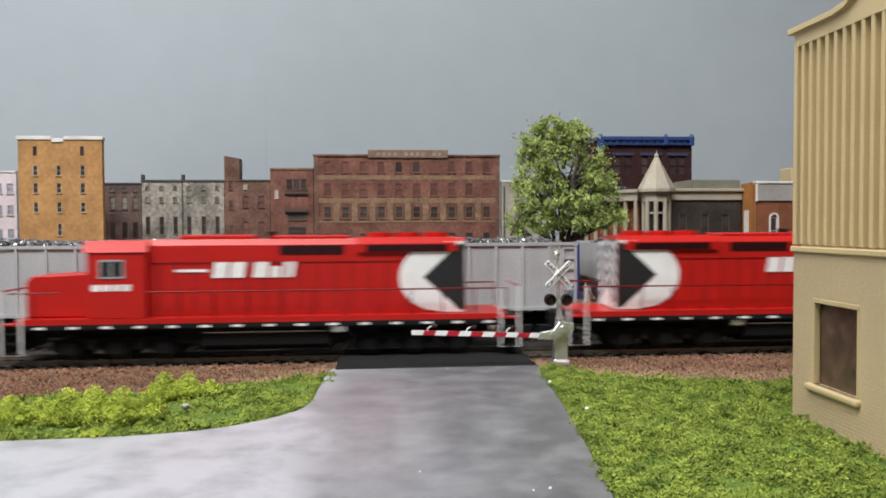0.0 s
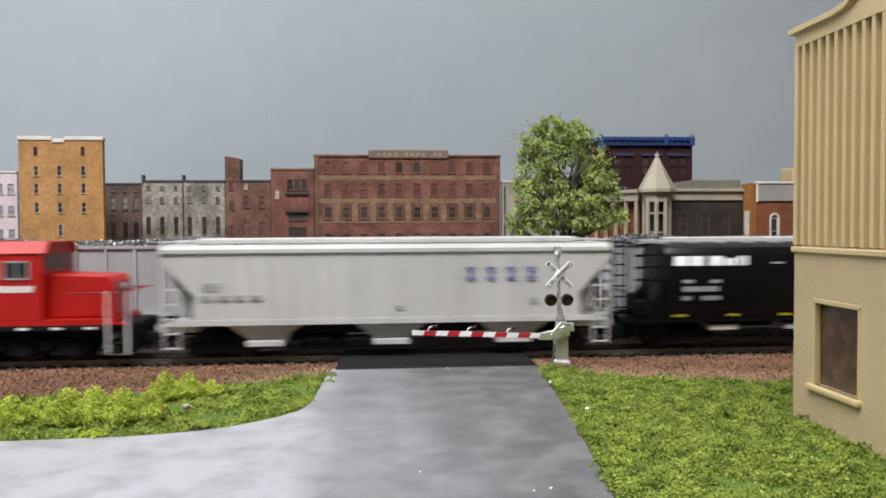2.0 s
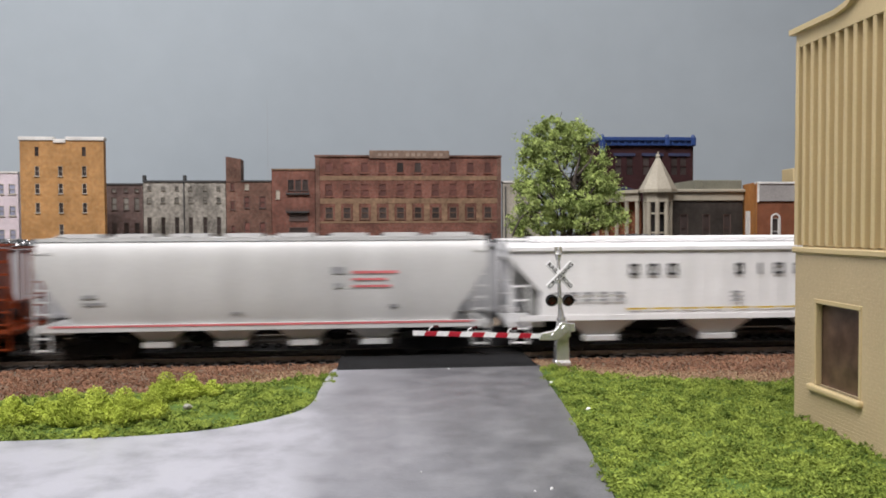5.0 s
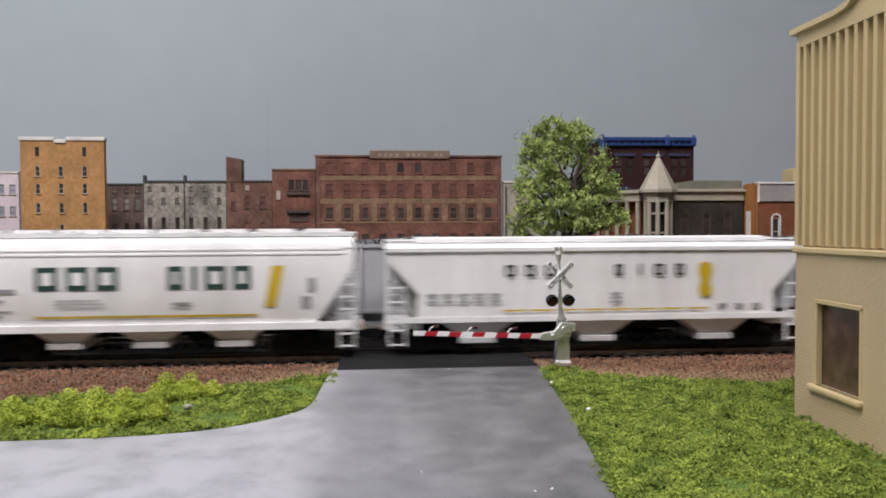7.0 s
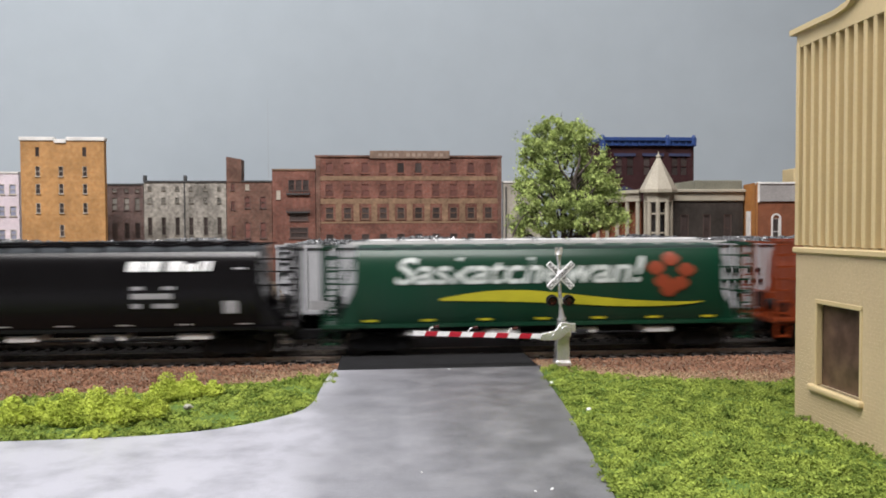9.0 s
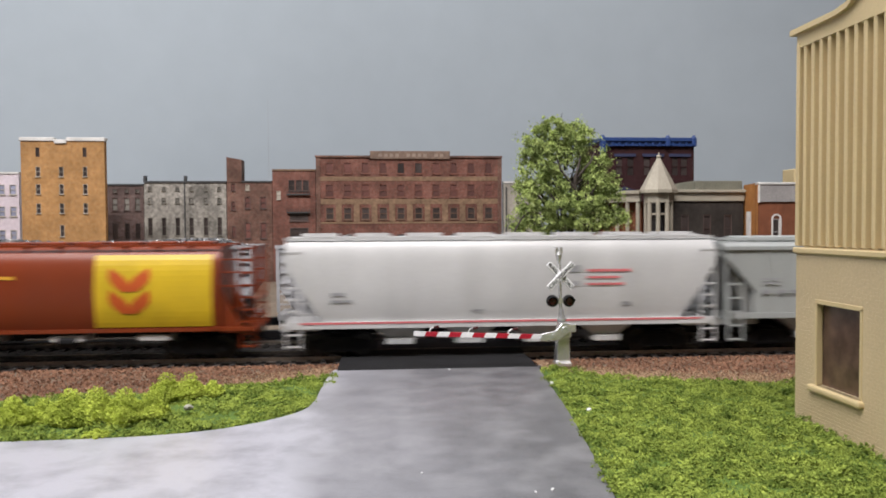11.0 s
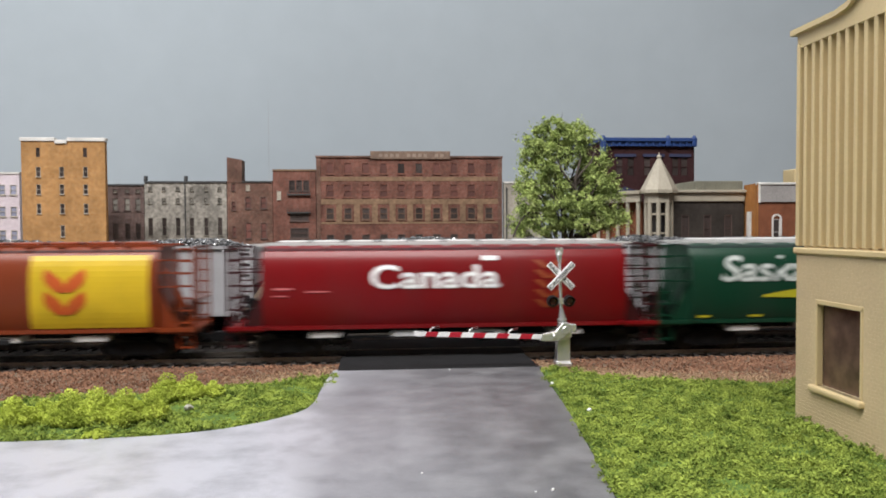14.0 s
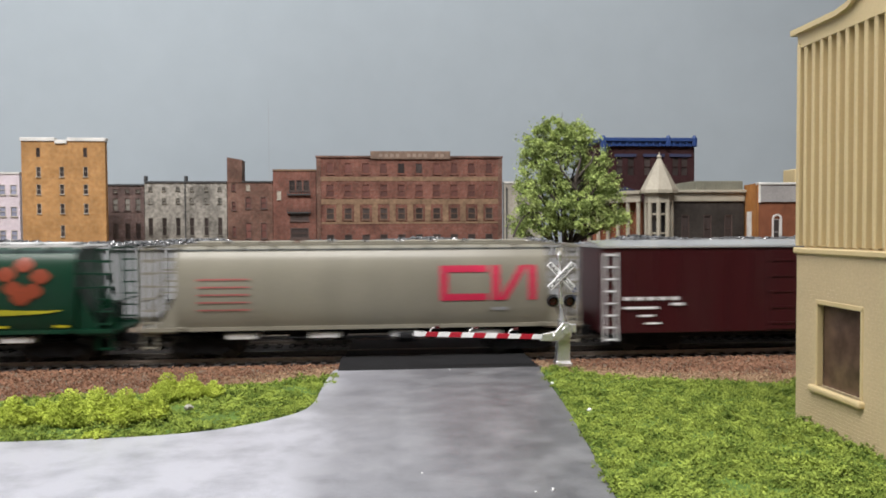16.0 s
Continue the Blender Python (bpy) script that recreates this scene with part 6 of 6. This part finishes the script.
def orange_house():
    y = 500.0
    h = house_thing("rust-orange brick shop with grey sign panel")
    holes = [(275.2, 280.4, 44, 62.5)]
    facade(h, 264.2, 320, G, 86.5, y, 3, B_RUST, holes)
    window(h, 275.2, 280.4, 44, 62.5, y, WINDARK, PALECOPING)
    bm = bmesh.new()
    for i in range(8):
        a0, a1 = math.pi * i / 8, math.pi * (i + 1) / 8
        o, n = 3.6, 2.5
        prism_y(bm, [(277.8 + o * math.cos(a0), 62.5 + o * math.sin(a0)), (277.8 + o * math.cos(a1), 62.5 + o * math.sin(a1)), (277.8 + n * math.cos(a1), 62.5 + n * math.sin(a1)), (277.8 + n * math.cos(a0), 62.5 + n * math.sin(a0))], y - 0.7, y - 0.02)
    for a in (274.2, 280.3):
        bx(bm, a, a + 1.1, y - 0.7, y - 0.02, 44, 62.5)
    part("window_surround", bm, PALECOPING, h, "white arched window surround")
    bm = bmesh.new()
    prism_z(bm, [(263.6, y - 0.5), (264.15, y - 0.5), (271.6, y + 34), (271.0, y + 34)], G, 88)
    part("west_wall", bm, B_ORANGE, h, "bright orange side wall")
    bm = bmesh.new()
    bx(bm, 266.0, 268.0, y + 14, y + 20, 44, 68)
    part("side_window", bm, PALECOPING, h, "white side window")
    block(h, "sign_panel", (264.4, 318, y - 1.0, y - 0.02, 74.6, 86.0), GREYPANEL, "grey sign panel")
    block(h, "coping", (263.8, 320.4, y - 1.6, y + 3.5, 86.5, 88.2), PALECOPING, "whitish coping", 0.3)
    block(h, "panel_edge", (264.0, 265.2, y - 1.4, y - 0.02, 74.0, 86.4), PALECOPING)
    block(h, "roof_box", (299, 318, y + 14, y + 30, G, 99), TAN, "cream roof box", 0.5)


def tan_house():
    X, YF, YN = 124.2, 212.0, 96.0
    h = thing("tan_building", "tan plastic model building, ribbed siding over brick", "building")
    # lower brick wall with a window opening, built in the plane x = X
    wy0, wy1, wz0, wz1 = 181.6, 201.2, 12.0, 36.0
    bm = bmesh.new()
    for a, b, c, d in ((YN, wy0, -1, 51), (wy1, YF, -1, 51), (wy0, wy1, -1, wz0), (wy0, wy1, wz1, 51)):
        bx(bm, X + 0.09, X + 2.6, a, b, c, d)
    bx(bm, X + 2.6, X + 90, YF - 2.4, YF, -1, 112)
    bx(bm, X + 88, X + 90, YN, YF - 2.4, -1, 112)
    bx(bm, X + 2.6, X + 90, YN, YN + 2, -1, 112)
    part("brick_wall", bm, TANBRICK, h, "tan moulded brick wall")
    # raised courses of bricks
    bm = bmesh.new()
    rng = random.Random(5)
    nrow = 50
    for r in range(nrow):
        z0 = 0.2 + r * 1.0
        z1 = z0 + 0.74
        y = YF - (0.0 if r % 2 else 1.3)
        bx(bm, X - 0.02, X + 0.15, y, YF, z0, z1) if r % 2 == 0 else None
        while y > 140:
            ya = y - 2.5
            if not (wz0 - 1.8 < (z0 + z1) / 2 < wz1 + 1.2 and ya < wy1 + 1.2 and y > wy0 - 1.2):
                p = rng.uniform(-0.01, 0.01)
                bx(bm, X + p, X + 0.15, ya + 0.02, y - 0.02, z0, z1)
            y = ya
    ob = part("brick_course", bm, TANBRICK, h, "raised rows of tan moulded bricks")
    ob["kind"] = "stuff"
    # siding
    block(h, "siding_wall", (X + 2.3, X + 3.4, YN, YF, 51, 116), TAN, "tan siding wall")

    def rib(b):
        prism_z(b, [(2.4, -0.95), (0.3, -0.72), (0, -0.4), (0, 0.4), (0.3, 0.72), (2.4, 0.95)], 52.0, 111.0)
    me = shared("siding_rib", rib, TAN)
    y = 208.6
    while y > 100:
        hang("siding_rib", me, h, m=pose(X / 1000, y / 1000, 0))
        y -= 3.87
    block(h, "corner_post", (X - 0.3, X + 2.7, YF - 1.2, YF + 0.5, 51.8, 112), TAN, "", 0.2)
    block(h, "belt_moulding", (X - 1.0, X + 0.7, YN, YF + 0.6, 49.6, 51.4), TAN, "tan belt moulding between the storeys", 0.35)
    bm = bmesh.new()
    line = [(YF + 2.0, 114.6), (192, 114.6), (187, 115.4), (182, 118.2), (176, 123), (150, 140), (150, 143.5), (176, 125), (181, 120.4), (187, 117.0), (192, 116.2), (YF + 2.0, 116.2)]
    loft(bm, [[(X - 1.6, a, b) for a, b in line], [(X + 2.4, a, b) for a, b in line]])
    part("eave_trim", bm, TAN, h, "tan eave trim")
    bm = bmesh.new()
    loft(bm, [[(X - 0.1, a, b) for a, b in ((YF + 0.4, 110.6), (YF + 0.4, 114.8), (190, 114.8), (176, 123.5), (150, 141), (100, 150), (100, 110.6))],
              [(X + 2.4, a, b) for a, b in ((YF + 0.4, 110.6), (YF + 0.4, 114.8), (190, 114.8), (176, 123.5), (150, 141), (100, 150), (100, 110.6))]])
    part("frieze_board", bm, TAN, h, "plain tan frieze")
    block(h, "roof", (X + 2.4, X + 90, YN, YF + 1, 112, 114.5), TAN)
    # window
    bm = bmesh.new()
    t = 0.3
    for a, b, c, d in ((wy0 - 0.6, wy0 + t, wz0, wz1), (wy1 - t, wy1 + 0.6, wz0, wz1), (wy0 - 0.6, wy1 + 0.6, wz1 - 0.6, wz1 + 0.7)):
        bx(bm, X - 0.25, X + 1.6, a, b, c, d)
    bevel(bm, 0.12)
    part("window_frame", bm, TAN, h, "tan window frame")
    bm = bmesh.new()
    bx(bm, X - 1.6, X + 1.6, wy0 - 1.4, wy1 + 2.6, wz0 - 1.9, wz0)
    bevel(bm, 0.6, 2)
    part("window_sill", bm, TAN, h, "thick tan window sill")
    block(h, "pane", (X + 1.9, X + 2.2, wy0, wy1, wz0, wz1), BROWNGLASS, "brownish translucent window pane")
    bm = bmesh.new()
    bx(bm, X + 30, X + 34, 150, 210, 0, 60)
    part("inner_wall", bm, TAN, h)


BROWNGLASS = mat("brown_window_glazing", (0.085, 0.052, 0.036), 0.18, grain=200, vary=0.3, blot=90, blotch=0.35, bump=0.0)


# ---- tree behind the tracks ----
def tree():
    t = thing("tree", "leafy light green model tree with visible twigs", "tree", m=pose(0.1165, 0.462, G * 0.001))
    rng = np.random.default_rng(21)
    bm = bmesh.new()
    rod(bm, (0, 0, 0), (0, 0, 45), 3.0, 2.2, 10)
    rod(bm, (0, 0, 45), (-2, 0, 78), 2.2, 1.4, 8)
    rod(bm, (-2, 0, 78), (-4, 0, 112), 1.4, 0.5, 7)
    part("trunk", bm, BARK, t)
    for pts, r0 in ((((2, -2, 50), (5, -9, 72), (3, -12, 90), (7, -11, 104), (4, -9, 116)), 1.5), (((4, -11, 84), (-6, -13, 96), (-9, -12, 106)), 0.9),
                    (((5, -11, 92), (13, -12, 101), (17, -10, 110)), 0.8), (((4, -9, 72), (14, -12, 82), (20, -11, 92)), 0.9), (((2, -6, 64), (-10, -13, 78), (-16, -13, 86)), 0.8)):
        bm = bmesh.new()
        for i in range(len(pts) - 1):
            rod(bm, pts[i], pts[i + 1], r0 * (1 - i / len(pts)), r0 * (1 - (i + 1) / len(pts)), 7)
        part("limb", bm, BARK, t, "dark bent limb in the open crown")
    # lobes of the crown: middle x, y, z and half sizes
    lobes = [(3, 8, 84, 10, 6, 8), (-9, -2, 125, 9, 8, 6), (5, -2, 124, 7, 7, 5), (-20, -3, 116, 7, 8, 7), (9, -2, 118, 8, 8, 7), (21, -3, 101, 7, 9, 7), (-26, -4, 87, 7, 9, 8), (25, -3, 89, 8, 8, 7), (-24, -4, 104, 6, 8, 7), (-4, 0, 119, 11, 10, 9), (-17, -3, 111, 9, 9, 9), (5, -2, 113, 9, 10, 9), (-12, -6, 101, 10, 10, 10), (13, 6, 101, 6, 7, 8), (-20, -4, 94, 10, 10, 9),
             (-9, -8, 88, 9, 10, 9), (17, -4, 88, 8, 10, 8), (-22, -6, 79, 10, 12, 9), (-8, -9, 74, 12, 11, 9), (9, -7, 77, 13, 12, 9), (26, -3, 77, 10, 10, 8), (-27, -4, 67, 9, 10, 8),
             (-14, -7, 64, 11, 10, 7), (3, -8, 64, 13, 11, 7), (20, -5, 66, 12, 11, 8), (33, -2, 67, 7, 8, 7), (-31, -3, 60, 6, 7, 5)]
    tips = []
    for cx, cy, cz, a, b, c in lobes:
        for k in range(7):
            d = rng.normal(0, 1, 3)
            d /= np.linalg.norm(d)
            q = np.array([cx, cy, cz]) + d * np.array([a, b, c]) * rng.uniform(0.55, 0.98)
            tips.append((np.array([cx * 0.25 - 1.5, 0, max(40, cz - 16)]), q))
    for i, (p, q) in enumerate(tips):
        bm = bmesh.new()
        mid = p * 0.45 + q * 0.55 + np.array([0, 0, 3.0]) * rng.uniform(0, 1)
        rod(bm, p, mid, 0.75, 0.45, 5)
        rod(bm, mid, q, 0.45, 0.15, 5)
        if i % 3 == 0:
            q2 = q + rng.normal(0, 3, 3) + np.array([0, 0, -3])
            rod(bm, mid, q2, 0.35, 0.12, 5)
        part("limb", bm, BARK, t)
    bm = bmesh.new()
    prev = None
    for i in range(9):
        u = i / 8
        q = (-14 - 22 * u ** 0.9, -12, 66 + 7 * math.sin(u * 2.4) - 16 * u ** 2.6)
        if prev:
            rod(bm, prev, q, 0.55, 0.5, 6)
        prev = q
    part("limb", bm, BARK, t, "bare drooping twig")
    verts, faces = [], []
    for cx, cy, cz, a, b, c in lobes:
        for j in range(int(8 + a * c / 4.6)):
            d = rng.normal(0, 1, 3)
            d[1] = -abs(d[1]) if rng.uniform() < 0.6 else d[1]
            d /= np.linalg.norm(d)
            o = np.array([cx, cy, cz]) + d * np.array([a, b, c]) * rng.uniform(0.5, 1.08)
            rad = rng.uniform(1.6, 4.2)
            n = int(16 * rad ** 1.6)
            e = rng.normal(0, 1, (n, 3))
            e /= np.linalg.norm(e, axis=1)[:, None]
            lean = rng.normal(0, 0.5, 3) + np.array([0.0, 0.0, -0.35])
            reach = np.where(rng.uniform(0, 1, n) < 0.14, rng.uniform(1.0, 1.45, n), rng.uniform(0.2, 1.0, n))
            pts = o + e * (rad * reach)[:, None] + lean * (rad * reach ** 2)[:, None]
            for q in pts:
                u = rng.normal(0, 1, 3) + np.array([0, 0, -0.8])
                u /= np.linalg.norm(u)
                w = np.cross(u, rng.normal(0, 1, 3))
                w /= np.linalg.norm(w)
                s = rng.uniform(0.35, 1.0)
                f = rng.uniform(0.35, 0.7)
                k = len(verts)
                nrm = np.cross(u, w) * s * 0.3
                verts += [q - u * s, q - w * s * f + nrm, q + u * s, q + w * s * f - nrm]
                faces += [(k, k + 1, k + 2), (k, k + 2, k + 3)]
    me = bpy.data.meshes.new("crown")
    me.from_pydata((np.array(verts) * 0.001).tolist(), [], faces)
    me.materials.append(LEAF)
    ob = hang("crown", me, t, "loose light green leaf foam")
    ob["kind"] = "stuff"


far_row()
blue_house()
corner_house()
orange_house()
tan_house()
tree()


def motions():
    for car, x in TRAIN:
        walk(car, [(t, pose(x - d, TRACK_Y, 0)) for t, d in RUN])
    # wheels roll with the distance run, one row for every thirtieth of a second
    steps = [i / FPS for i in range(16 * FPS + 1)]
    run = np.interp(steps, [t for t, _ in RUN], [d for _, d in RUN])
    for wheel, r in WHEELS:
        place = wheel.matrix_basis.translation.copy()
        sign = -1 if wheel.parent.matrix_basis.to_3x3()[0][0] > 0 else 1
        walk(wheel, [(t, Matrix.Translation(place) @ pose(0, 0, 0, 0, sign * math.degrees(d / r), 0)) for t, d in zip(steps, run)])


motions()
